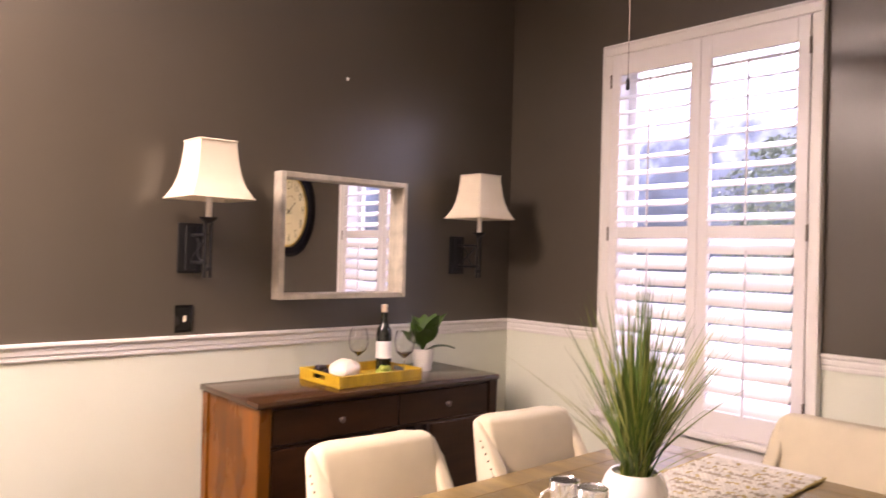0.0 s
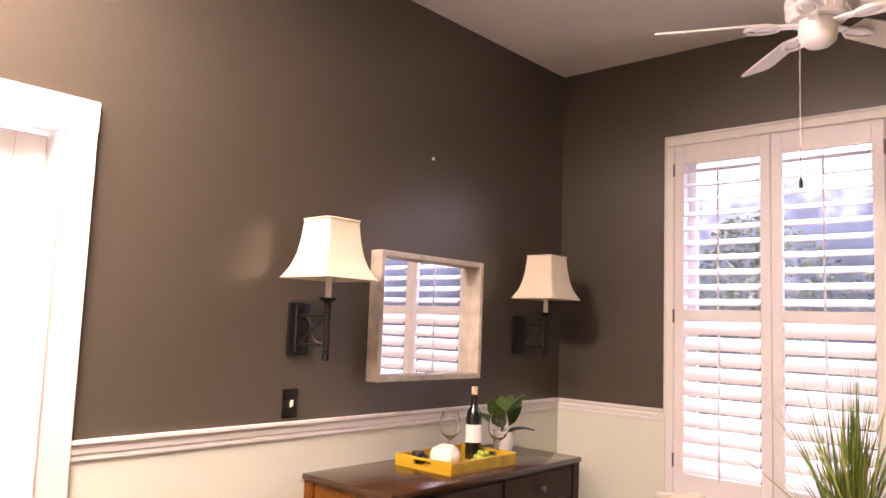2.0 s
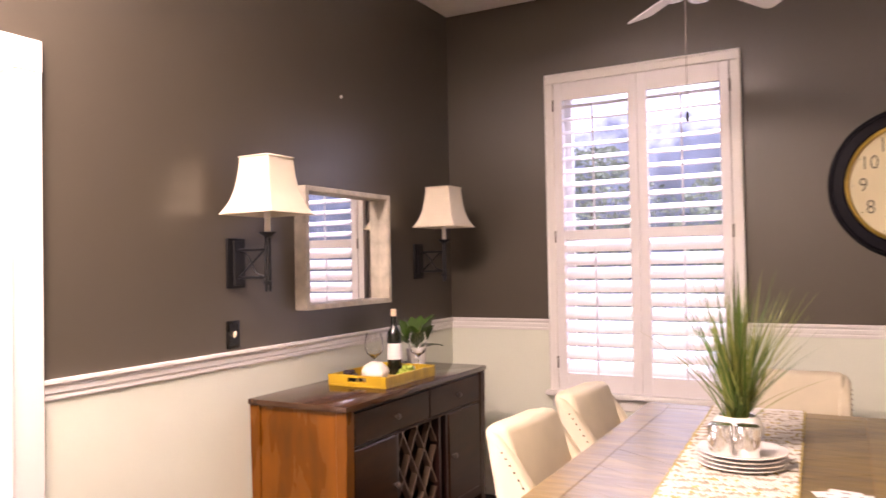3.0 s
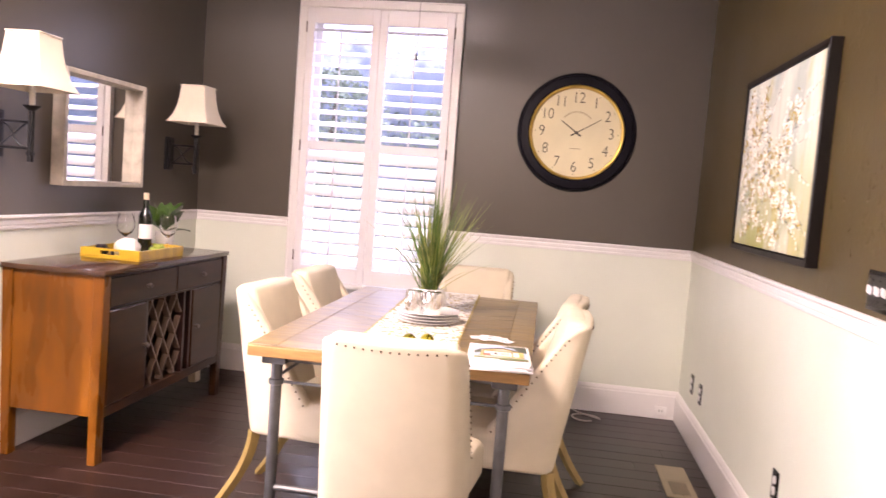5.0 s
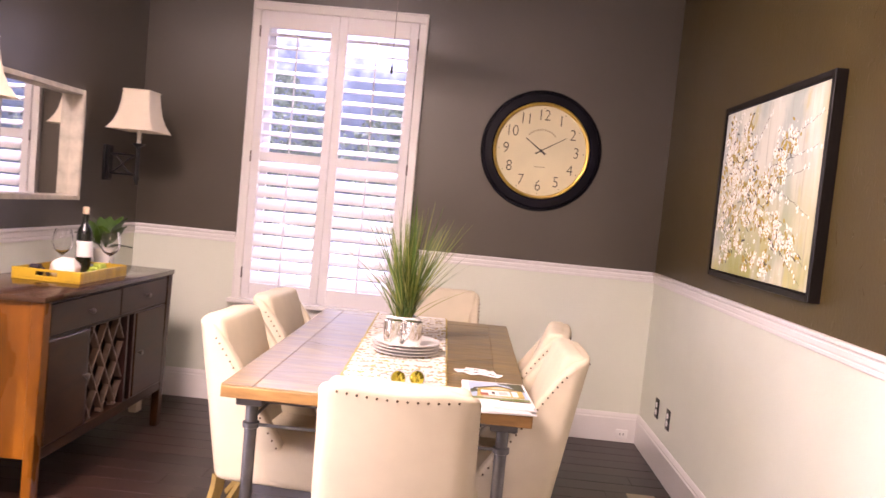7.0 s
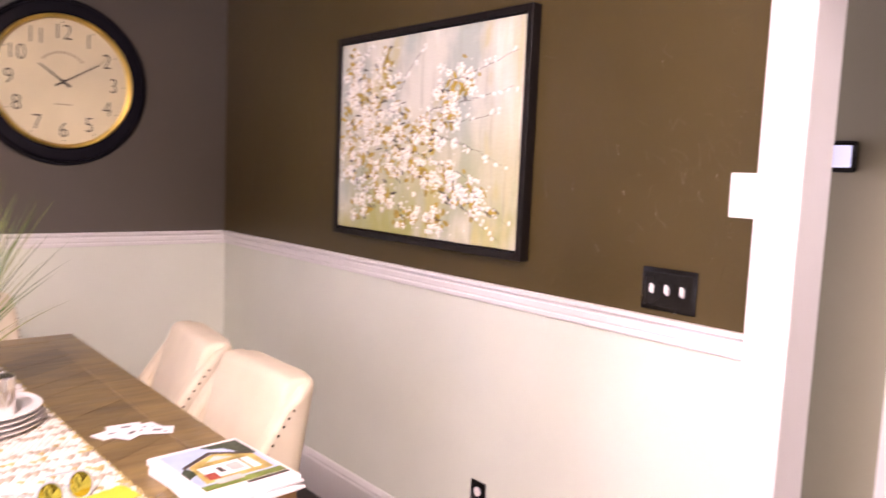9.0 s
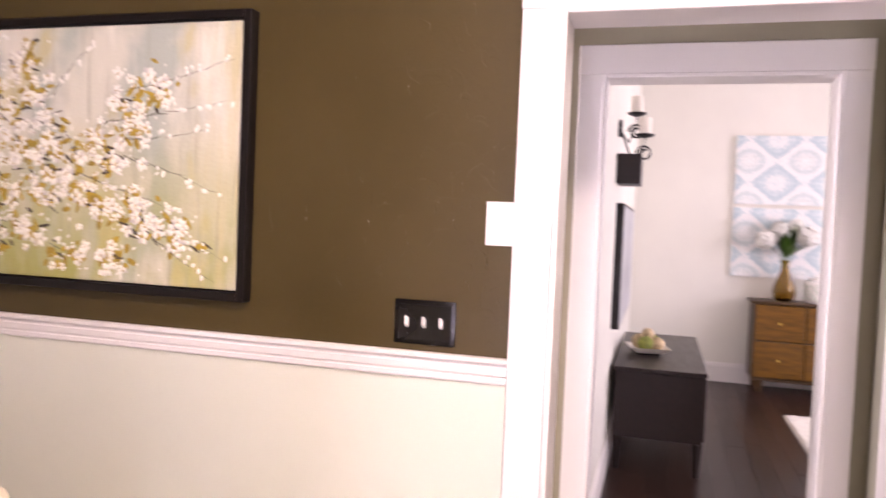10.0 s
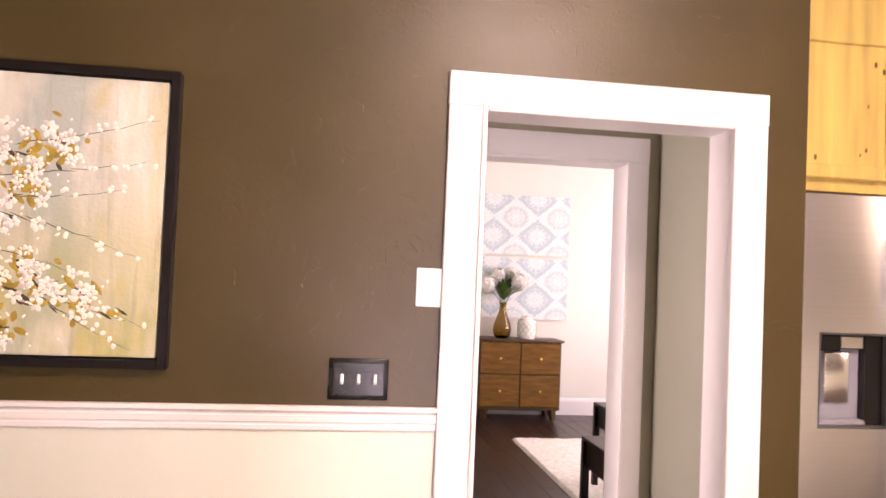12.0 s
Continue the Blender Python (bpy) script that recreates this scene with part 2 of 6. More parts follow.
M = {
    "wall_dark": material("dark_taupe_wall_paint", (0.078, 0.065, 0.049), 0.29, vary=0.06, scale=1.6, bump=0.12, bscale=14, spec=0.55),
    # The same taupe as wall_dark, darkened and yellowed for this wall's light.
    "wall_east": add_plaster(material("patched_taupe_light_tint", (0.060, 0.042, 0.012), 0.36, vary=0.14, scale=2.5, bump=0.15, bscale=80, spec=0.34), 0.003, 0.18),
    "wall_pale": material("pale_green_wall_paint", (0.70, 0.72, 0.61), 0.42, vary=0.05, scale=2.0, bump=0.08, bscale=80),
    "wall_cream": material("cream_wall_paint", (0.74, 0.72, 0.64), 0.6, vary=0.04, scale=2.0, bump=0.06, bscale=80),
    "wall_hall": material("olive_taupe_hall_paint", (0.31, 0.285, 0.20), 0.5, vary=0.06, scale=2.0, bump=0.08, bscale=80),
    "wall_grey": material("grey_hall_paint", (0.34, 0.335, 0.25), 0.5, vary=0.06, scale=2.0, bump=0.08, bscale=80),
    "ceiling": material("ceiling_white_paint", (0.88, 0.85, 0.80), 0.7, vary=0.03, scale=3, bump=0.1, bscale=120),
    "trim": material("white_gloss_trim_paint", (0.77, 0.74, 0.71), 0.34, vary=0.012, scale=2, bump=0.015, bscale=70),
    "shutter": material("white_shutter_paint", (0.77, 0.74, 0.74), 0.35, vary=0.02, scale=5, bump=0.02, bscale=70),
    "plank": material("dark_espresso_floorboard", (0.026, 0.0125, 0.0085), 0.30, spec=0.3, vary=0.32, scale=3, bump=0.04, bscale=22, stretch=(1.0, 9, 9), rand=0.35),
    "floor_base": material("floor_gap_dark", (0.012, 0.008, 0.006), 0.8),
    # Reddish wood, brightened and streaked with the warm glow that falls on it.
    "cabinet_side_glow": material("glow_tinted_reddish_veneer", (0.150, 0.049, 0.002), 0.28, vary=0.48, scale=3.0, bump=0.05, bscale=40, stretch=(2.6, 2.6, 0.7), spec=0.25),
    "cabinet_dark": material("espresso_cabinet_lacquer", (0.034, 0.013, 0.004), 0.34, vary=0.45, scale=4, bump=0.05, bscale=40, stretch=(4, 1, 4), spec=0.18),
    "cabinet_top": material("glossy_brown_cabinet_top", (0.050, 0.022, 0.009), 0.14, vary=0.3, scale=4, bump=0.02, bscale=30, stretch=(4, 1, 4), spec=0.5),
    "lattice": material("brown_lattice_wood", (0.125, 0.078, 0.050), 0.4, vary=0.3, scale=5),
    "cabinet_red": material("dark_reddish_cabinet_wood", (0.022, 0.006, 0.004), 0.4, vary=0.3, scale=4),
    "cabinet_in": material("cabinet_dark_inside", (0.012, 0.008, 0.007), 0.6),
    "knob": material("pewter_knob_metal", (0.16, 0.13, 0.11), 0.35, metal=0.9, vary=0.1),
    "linen": material("cream_linen_upholstery", (0.60, 0.53, 0.385), 0.9, vary=0.06, scale=9, bump=0.35, bscale=500, spec=0.2),
    "chair_leg": material("pale_oak_chair_leg", (0.33, 0.23, 0.07), 0.45, vary=0.25, scale=5, bump=0.1, stretch=(6, 6, 1)),
    "nail": material("bronze_nail_head", (0.10, 0.07, 0.04), 0.35, metal=0.9),
    "table_edge": material("golden_table_edge_wood", (0.36, 0.20, 0.06), 0.45, vary=0.4, scale=5, bump=0.15, stretch=(1, 1, 6)),
    "table_plank": material("weathered_brown_table_plank", (0.205, 0.142, 0.052), 0.33, spec=0.6, vary=0.5, scale=4, bump=0.5, bscale=7, stretch=(1.2, 4.5, 4), rand=0.22, dark=(0.115, 0.077, 0.032), coat=0.1),
    "steel": material("grey_pipe_steel", (0.15, 0.15, 0.15), 0.42, metal=0.8, vary=0.2, scale=14, bump=0.06),
    "chrome": material("polished_mug_steel", (0.82, 0.81, 0.79), 0.20, metal=1.0, vary=0.02, bump=0.0),
    "stainless": material("brushed_stainless_steel", (0.74, 0.73, 0.72), 0.28, metal=1.0, vary=0.03, scale=3, bump=0.012, bscale=50, stretch=(0.5, 0.5, 40)),
    "dispenser": material("grey_dispenser_plastic", (0.26, 0.26, 0.29), 0.4, vary=0.05),
    "yarn_cream": material("cream_runner_yarn", (0.70, 0.66, 0.58), 0.95, vary=0.2, scale=30, bump=0.5, bscale=400, spec=0.1),
    "yarn_gold": material("mustard_runner_yarn", (0.46, 0.36, 0.14), 0.95, vary=0.3, scale=30, bump=0.5, bscale=400, spec=0.1),
    "yarn_grey": material("grey_brown_runner_yarn", (0.42, 0.36, 0.27), 0.95, vary=0.3, scale=30, bump=0.5, bscale=400, spec=0.1),
    "sage": material("pale_sage_glaze", (0.50, 0.56, 0.46), 0.3, vary=0.05),
    "ceramic": material("white_glazed_ceramic", (0.80, 0.77, 0.72), 0.15, vary=0.03, bump=0.0),
    "blade": material("grass_blade_green", (0.085, 0.155, 0.018), 0.5, vary=0.5, scale=9, bump=0.05),
    "blade_pale": material("grass_blade_pale_green", (0.28, 0.31, 0.07), 0.5, vary=0.4, scale=9, bump=0.05),
    "leaf": material("dark_houseplant_leaf", (0.045, 0.10, 0.012), 0.35, vary=0.3, scale=9, bump=0.1),
    "shade": material("cream_lampshade_fabric", (0.74, 0.66, 0.52), 0.85, vary=0.04, scale=8, bump=0.25, bscale=300, spec=0.2),
    "iron": material("black_wrought_iron", (0.010, 0.010, 0.011), 0.42, spec=0.3, metal=0.2, vary=0.2, bump=0.15),
    "candle": material("white_candle_wax", (0.80, 0.75, 0.66), 0.5, vary=0.04),
    "mirror_frame": material("whitewashed_mirror_frame_wood", (0.52, 0.47, 0.38), 0.55, vary=0.25, scale=8, bump=0.2, stretch=(2, 2, 2)),
    "mirror": material("mirror_silver", (0.90, 0.90, 0.90), 0.015, metal=1.0, vary=0.0, bump=0.0),
    "black_plate": material("black_switch_plate", (0.005, 0.0045, 0.004), 0.26, spec=0.4, vary=0.2),
    "white_plastic": material("white_plastic", (0.82, 0.80, 0.77), 0.35, vary=0.02),
    "cream_plastic": material("cream_toggle_plastic", (0.80, 0.70, 0.52), 0.35, vary=0.02),
    "clock_rim": material("black_clock_rim_lacquer", (0.006, 0.005, 0.009), 0.5, spec=0.15, vary=0.2, scale=10, bump=0.05),
    "gold": material("antique_gold_ring", (0.62, 0.43, 0.09), 0.35, metal=0.85, vary=0.25, scale=9),
    "dial": material("aged_cream_clock_dial", (0.72, 0.63, 0.39), 0.55, vary=0.10, scale=3, bump=0.03),
    "ink": material("dark_brown_clock_ink", (0.05, 0.038, 0.024), 0.6, vary=0.1),
    "ink_pale": material("faded_clock_ink", (0.42, 0.33, 0.20), 0.6, vary=0.1),
    "art_frame": material("black_art_frame", (0.007, 0.005, 0.004), 0.42, spec=0.25, vary=0.2, scale=12, bump=0.08),
    "petal": material("white_petal_paint", (0.80, 0.78, 0.70), 0.6, vary=0.12, scale=60, bump=0.5, bscale=150),
    "petal_grey": material("grey_petal_paint", (0.58, 0.55, 0.50), 0.6, vary=0.15, scale=60, bump=0.5, bscale=150),
    "ochre": material("ochre_leaf_paint", (0.38, 0.26, 0.015), 0.6, vary=0.4, scale=40, bump=0.5, bscale=150),
    "twig": material("dark_twig_paint", (0.045, 0.030, 0.018), 0.6, vary=0.3),
    "fan": material("white_fan_enamel", (0.78, 0.74, 0.69), 0.3, vary=0.03, bump=0.02),
    "tray": material("mustard_stained_tray_wood", (0.46, 0.29, 0.010), 0.40, vary=0.3, scale=5, bump=0.1, stretch=(1, 5, 1)),
    "bottle": material("black_wine_bottle_glass", (0.012, 0.014, 0.010), 0.06, vary=0.0, bump=0.0),
    "paper": material("white_paper", (0.80, 0.78, 0.76), 0.6, vary=0.03, bump=0.02),
    "cork": material("pale_bottle_capsule", (0.62, 0.48, 0.32), 0.5, vary=0.1),
    "bread": material("white_bread_crust", (0.78, 0.70, 0.60), 0.8, vary=0.15, scale=14, bump=0.6, bscale=40),
    "grape_green": material("green_grape_skin", (0.34, 0.42, 0.06), 0.25, vary=0.2),
    "grape_dark": material("dark_grape_skin", (0.020, 0.012, 0.022), 0.3, vary=0.2),
    "red_fruit": material("red_berry_skin", (0.45, 0.06, 0.03), 0.3, vary=0.2),
    "glass": glass("clear_wine_glass"),
    "pane": glass("window_glass"),
    "amber": glass("amber_vase_glass", (0.55, 0.40, 0.10), 0.05),
    "lens": material("mirrored_yellow_lens", (0.62, 0.55, 0.06), 0.06, metal=0.9, vary=0.3, scale=20, bump=0.0),
    "frost": material("grey_sunglass_frame", (0.42, 0.43, 0.42), 0.2, vary=0.1),
    "cloth": material("yellow_lens_cloth", (0.66, 0.50, 0.02), 0.8, vary=0.1, bump=0.3, bscale=300),
    "photo_a": material("blue_sky_print", (0.42, 0.52, 0.66), 0.3, vary=0.2, scale=9),
    "photo_b": material("yellow_house_print", (0.50, 0.38, 0.10), 0.3, vary=0.5, scale=26),
    "photo_c": material("green_lawn_print", (0.20, 0.26, 0.05), 0.3, vary=0.5, scale=30),
    "photo_g": material("dark_tree_print", (0.07, 0.085, 0.05), 0.3, vary=0.6, scale=60),
    "photo_d": material("grey_wall_print", (0.52, 0.50, 0.46), 0.3, vary=0.2, scale=20),
    "photo_e": material("dark_roof_print", (0.08, 0.06, 0.05), 0.3, vary=0.3, scale=20),
    "photo_f": material("red_door_print", (0.38, 0.08, 0.05), 0.3, vary=0.2, scale=20),
    "register": material("tan_floor_register", (0.42, 0.34, 0.22), 0.45, metal=0.3, vary=0.12),
    "cord": material("white_cord", (0.72, 0.68, 0.62), 0.5),
    "hall_door": material("white_door_paint", (0.82, 0.80, 0.77), 0.35, vary=0.02),
    "walnut": material("warm_walnut_drawer_front", (0.150, 0.066, 0.004), 0.34, spec=0.4, vary=0.45, scale=4, bump=0.06, stretch=(1, 1.2, 7)),
    "walnut_dark": material("dark_walnut_carcass", (0.060, 0.030, 0.008), 0.4, vary=0.3, scale=4, stretch=(1, 1, 3)),
    "black_wood": material("black_stained_wood", (0.012, 0.0065, 0.005), 0.34, spec=0.22, vary=0.2, scale=6, bump=0.05, stretch=(1, 5, 5)),
    "rug": material("cream_shag_rug", (0.72, 0.68, 0.60), 0.95, vary=0.15, scale=30, bump=0.9, bscale=160, spec=0.1),
    "tv": material("silver_grey_print", (0.42, 0.43, 0.45), 0.35, vary=0.4, scale=4),
    "moss": material("moss_green_filler", (0.25, 0.28, 0.05), 0.8, vary=0.5, scale=30, bump=0.5),
    "rattan": material("pale_rattan_ball", (0.55, 0.42, 0.24), 0.7, vary=0.4, scale=40, bump=0.5),
    "hydrangea": material("white_hydrangea_petal", (0.82, 0.81, 0.75), 0.6, vary=0.08, scale=30, bump=0.4),
    "pine": material("knotty_pine_cabinet", (0.56, 0.40, 0.10), 0.35, vary=0.30, scale=3.5, bump=0.06, stretch=(2, 5, 0.5), coat=0.2),
    "knot": material("dark_pine_knot", (0.14, 0.06, 0.015), 0.4, vary=0.3),
    "screen": material("thermostat_white_screen", (0.75, 0.76, 0.80), 0.2, vary=0.02),
    "foliage": material("hedge_leaf_green", (0.22, 0.28, 0.21), 0.55, vary=0.5, scale=4),
    "bark": material("grey_brown_bark", (0.10, 0.075, 0.055), 0.8, vary=0.3, scale=8, bump=0.6),
    "lawn": material("lawn_ground", (0.07, 0.10, 0.035), 0.9, vary=0.4, scale=3, bump=0.5),
    "counter": material("speckled_counter_stone", (0.22, 0.19, 0.16), 0.25, vary=0.5, scale=60),
}


M["screen"].node_tree.nodes["Principled BSDF"].inputs["Emission Color"].default_value = (0.8, 0.85, 1.0, 1)
M["screen"].node_tree.nodes["Principled BSDF"].inputs["Emission Strength"].default_value = 0.6


# ---- mesh helpers ----
def box(bm, x0, x1, y0, y1, z0, z1, bevel=0.0, seg=1):
    r = bmesh.ops.create_cube(bm, size=1.0)
    bmesh.ops.scale(bm, vec=(abs(x1 - x0), abs(y1 - y0), abs(z1 - z0)), verts=r["verts"])
    bmesh.ops.translate(bm, vec=((x0 + x1) / 2, (y0 + y1) / 2, (z0 + z1) / 2), verts=r["verts"])
    if bevel:
        edges = list({e for v in r["verts"] for e in v.link_edges})
        bmesh.ops.bevel(bm, geom=edges, offset=bevel, segments=seg, affect="EDGES", profile=0.5)
    return bm


def rod(bm, a, b, r0, r1=None, seg=12):
    a, b = Vector(a), Vector(b)
    d = b - a
    m = Matrix.Translation((a + b) / 2) @ d.to_track_quat("Z", "Y").to_matrix().to_4x4()
    bmesh.ops.create_cone(bm, cap_ends=True, segments=seg, radius1=r0, radius2=r0 if r1 is None else r1, depth=d.length, matrix=m)
    return bm


def ball(bm, c, r, scale=(1, 1, 1), u=12, v=8):
    bmesh.ops.create_uvsphere(bm, u_segments=u, v_segments=v, radius=r, matrix=Matrix.Translation(c) @ Matrix.Diagonal((*scale, 1)))
    return bm


def lathe(bm, profile, c=(0, 0, 0), seg=28, m=None):
    """Turns a profile of (radius, height) about the z axis at c."""
    rings = []
    for r, z in profile:
        ring = []
        for i in range(seg):
            a = 2 * math.pi * i / seg
            p = Vector((r * math.cos(a), r * math.sin(a), z))
            p = (m @ p) if m else p
            ring.append(bm.verts.new(p + Vector(c)))
        rings.append(ring)
    for p, q in zip(rings, rings[1:]):
        for i in range(seg):
            j = (i + 1) % seg
            bm.faces.new((p[i], p[j], q[j], q[i]))
    return bm


def sweep(bm, pts, r, seg=8, r_end=None):
    """A round bar along points."""
    pts = [Vector(p) for p in pts]
    rings = []
    for k, p in enumerate(pts):
        d = (pts[min(k + 1, len(pts) - 1)] - pts[max(k - 1, 0)]).normalized()
        q = d.to_track_quat("Z", "Y")
        rr = r if r_end is None else r + (r_end - r) * k / (len(pts) - 1)
        rings.append([bm.verts.new(p + q @ Vector((rr * math.cos(2 * math.pi * i / seg), rr * math.sin(2 * math.pi * i / seg), 0))) for i in range(seg)])
    for a, b in zip(rings, rings[1:]):
        for i in range(seg):
            j = (i + 1) % seg
            bm.faces.new((a[i], a[j], b[j], b[i]))
    bm.faces.new(rings[0][::-1])
    bm.faces.new(rings[-1])
    return bm


def extrude_profile(bm, profile, a, b, out):
    """A moulding: profile of (out, z) swept level from a to b, out being the way it stands off the wall."""
    rows = []
    for end in (Vector(a), Vector(b)):
        rows.append([bm.verts.new(end + Vector(out) * o + Vector((0, 0, z))) for o, z in profile])
    k = len(profile)
    for i in range(k):
        j = (i + 1) % k
        bm.faces.new((rows[0][i], rows[0][j], rows[1][j], rows[1][i]))
    bm.faces.new(rows[0])
    bm.faces.new(rows[1][::-1])
    bmesh.ops.recalc_face_normals(bm, faces=bm.faces[:])
    return bm


def mesh_of(name, bm, mat, smooth=True):
    me = bpy.data.meshes.new(name)
    bmesh.ops.recalc_face_normals(bm, faces=bm.faces[:])
    bm.to_mesh(me)
    bm.free()
    me.materials.append(mat)
    if smooth:
        for p in me.polygons:
            p.use_smooth = True
        me.set_sharp_from_angle(angle=radians(35))
    return me


def part(name, bm, mat, parent, label="", smooth=True):
    ob = new(name, mesh_of(name, bm, M[mat], smooth))
    ob.parent = parent
    if label:
        ob["label"] = label
    return ob


def thing(name, label, category, m=None, group=""):
    ob = new(name)
    ob.empty_display_size = 0.1
    tagged(ob, label, category, group)
    if m is not None:
        ob.matrix_world = m
    return ob


def solo(name, bm, mat, label, category, group="", m=None):
    ob = new(name, mesh_of(name, bm, M[mat]))
    if m is not None:
        ob.matrix_world = m
    return tagged(ob, label, category, group)


def setting(name, bm, mat, label, smooth=False):
    return tagged(new(name, mesh_of(name, bm, M[mat], smooth)), label, kind="structure")


BM = bmesh.new

# ---- structure: walls, floor, ceiling ----
RAIL = 1.112      # top of the chair rail
T = 0.13          # wall thickness


def wall_band(name, mats, axis, face, back, u0, u1, z0, z1, holes, label, split=RAIL - 0.03):
    """A wall in two paints, dark over pale, with holes cut through it: (u0, u1, z0, z1)."""
    def fill(bm, za, zb):
        us = sorted({u0, u1, *[h[0] for h in holes], *[h[1] for h in holes]})
        zs = sorted({za, zb, *[h[2] for h in holes if za < h[2] < zb], *[h[3] for h in holes if za < h[3] < zb]})
        for a, b in zip(us, us[1:]):
            for c, d in zip(zs, zs[1:]):
                um, zm = (a + b) / 2, (c + d) / 2
                if any(h[0] < um < h[1] and h[2] < zm < h[3] for h in holes):
                    continue
                if axis == "x":
                    box(bm, face, back, a, b, c, d)
                else:
                    box(bm, a, b, face, back, c, d)
        bmesh.ops.remove_doubles(bm, verts=bm.verts[:], dist=1e-5)
        return bm
    if split is None:
        return setting(name, fill(BM(), z0, z1), mats[0], label)
    top = setting(name + "_upper", fill(BM(), split, z1), mats[0], label[0])
    low = setting(name + "_lower", fill(BM(), z0, split), mats[1], label[1])
    return top, low


dark_l = "dark taupe painted plaster wall above the chair rail"
pale_l = "pale green painted wainscot wall below the chair rail"
WIN = (-1.760, -0.785, 0.69, 2.52)
WDOOR = (0.11, 0.918, 0.0, 2.095)
EDOOR = (0.013, 0.794, 0.0, 1.973)
IDOOR = (-0.005, 0.762, 0.0, 1.990)
wall_band("wall_north", ("wall_dark", "wall_pale"), "y", NY, NY + T, WX - T, EX + T, 0, CZ, [WIN], (dark_l, pale_l))
wall_band("wall_west", ("wall_dark", "wall_pale"), "x", WX, WX - T, -4.6, NY, 0, CZ, [WDOOR], (dark_l, pale_l))
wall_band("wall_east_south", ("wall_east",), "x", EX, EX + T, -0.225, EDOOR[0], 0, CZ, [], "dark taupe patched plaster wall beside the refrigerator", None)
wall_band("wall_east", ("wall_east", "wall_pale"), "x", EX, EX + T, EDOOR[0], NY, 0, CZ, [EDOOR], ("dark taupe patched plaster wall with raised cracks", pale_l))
wall_band("wall_hall_inner", ("wall_hall",), "x", 1.75, 1.88, -0.30, 3.6, 0, CZ, [IDOOR], "olive taupe painted hall wall", None)
wall_band("wall_hall_south", ("wall_grey",), "y", -0.145, -0.225, EX + T, 1.75, 0, CZ, [], "grey taupe painted hall side wall", None)
wall_band("wall_hall_north", ("wall_grey",), "y", 3.6, 3.7, EX + T, 1.88, 0, CZ, [], "grey taupe painted hall end wall", None)
wall_band("wall_kitchen_south", ("wall_cream",), "y", -4.6, -4.73, WX - T, 2.0, 0, CZ, [], "cream painted kitchen wall", None)
wall_band("wall_kitchen_east", ("wall_cream",), "x", 1.88, 1.96, -4.6, -0.30, 0, CZ, [], "cream painted kitchen wall", None)
wall_band("wall_living_north", ("wall_cream",), "y", 0.80, 0.93, 1.88, 6.88, 0, CZ, [], "cream painted living room wall", None)
wall_band("wall_living_east", ("wall_cream",), "x", 6.75, 6.88, -3.6, 0.80, 0, CZ, [], "cream painted living room wall", None)
# Unseen wall; its opening is assumed, cut so the fill lamp shines in.
wall_band("wall_living_south", ("wall_cream",), "y", -3.3, -3.4, 1.96, 6.75, 0, CZ, [(3.0, 5.8, 0.75, 2.65)], "cream painted unseen living room wall, opened wide to let fill light in", None)

ceil = setting("ceiling", box(BM(), WX - T, 6.88, -4.73, NY + T, CZ, CZ + 0.12), "ceiling", "flat white painted ceiling")

floor = setting("floor", box(BM(), WX - T, 6.88, -4.73, NY + T, -0.12, -0.004), "floor_base", "dark espresso hardwood floor of long planks")

# Unseen slab added outside to block the sun from the assumed opening.
setting("porch_roof", box(BM(), 1.9, 7.2, -7.5, -3.42, 2.9, 3.0), "ceiling", "plain unseen slab added to keep sun out of the living room")



def plaster_ridges():
    """Short raised cracks and drags in the painted plaster by the hall doorway."""
    rng = random.Random(41)
    bm = BM()
    for k in range(120):
        if k < 75:
            y, z = 0.93 + abs(rng.gauss(0, 0.16)), rng.gauss(1.48, 0.16)
        elif k < 108:
            y, z = rng.uniform(0.95, 1.60), rng.uniform(1.16, 2.3)
        else:
            y, z = rng.uniform(-0.19, 0.9), rng.uniform(2.13, 2.4)
        if not (1.14 < z < 2.5 and y < 1.58) or (1.01 < y < 1.22 and z < 1.27):
            continue
        a = rng.gauss(1.57, 0.5) if rng.random() < 0.75 else rng.uniform(0, 6.28)
        pts, step = [], rng.uniform(0.005, 0.012)
        for i in range(rng.randint(5, 9)):
            pts.append((EX + 0.0004, y, z))
            a += rng.gauss(0, 0.45)
            y, z = y + step * math.cos(a), z + step * math.sin(a)
        if min(p[1] for p in pts) > (0.90 if pts[0][2] < 2.12 else -0.21):
            sweep(bm, pts, rng.uniform(0.0011, 0.0023), 5, 0.0006)
    for dz, dy in ((0.0, 0.0), (-0.012, 0.02), (0.010, 0.035)):
        sweep(bm, [(EX + 0.0004, -0.215 + dy + 0.014 * i, 1.375 + dz + 0.006 * math.sin(i * 0.9)) for i in range(6)], 0.0022, 5, 0.0007)
    ob = part("plaster_ridges", bm, "wall_east", bpy.data.objects["wall_east_upper"])
    ob["kind"] = "stuff"


plaster_ridges()

# chair rail, baseboards
RAIL_P = [(0, -0.068), (0.010, -0.068), (0.013, -0.064), (0.013, -0.054), (0.008, -0.051), (0.008, -0.047), (0.018, -0.044), (0.018, -0.028), (0.012, -0.025), (0.012, -0.021), (0.026, -0.014), (0.033, -0.012), (0.033, -0.001), (0.031, 0), (0, 0)]
BASE_P = [(0, 0), (0.018, 0), (0.018, 0.150), (0.014, 0.158), (0.014, 0.166), (0.009, 0.178), (0.005, 0.186), (0, 0.186)]


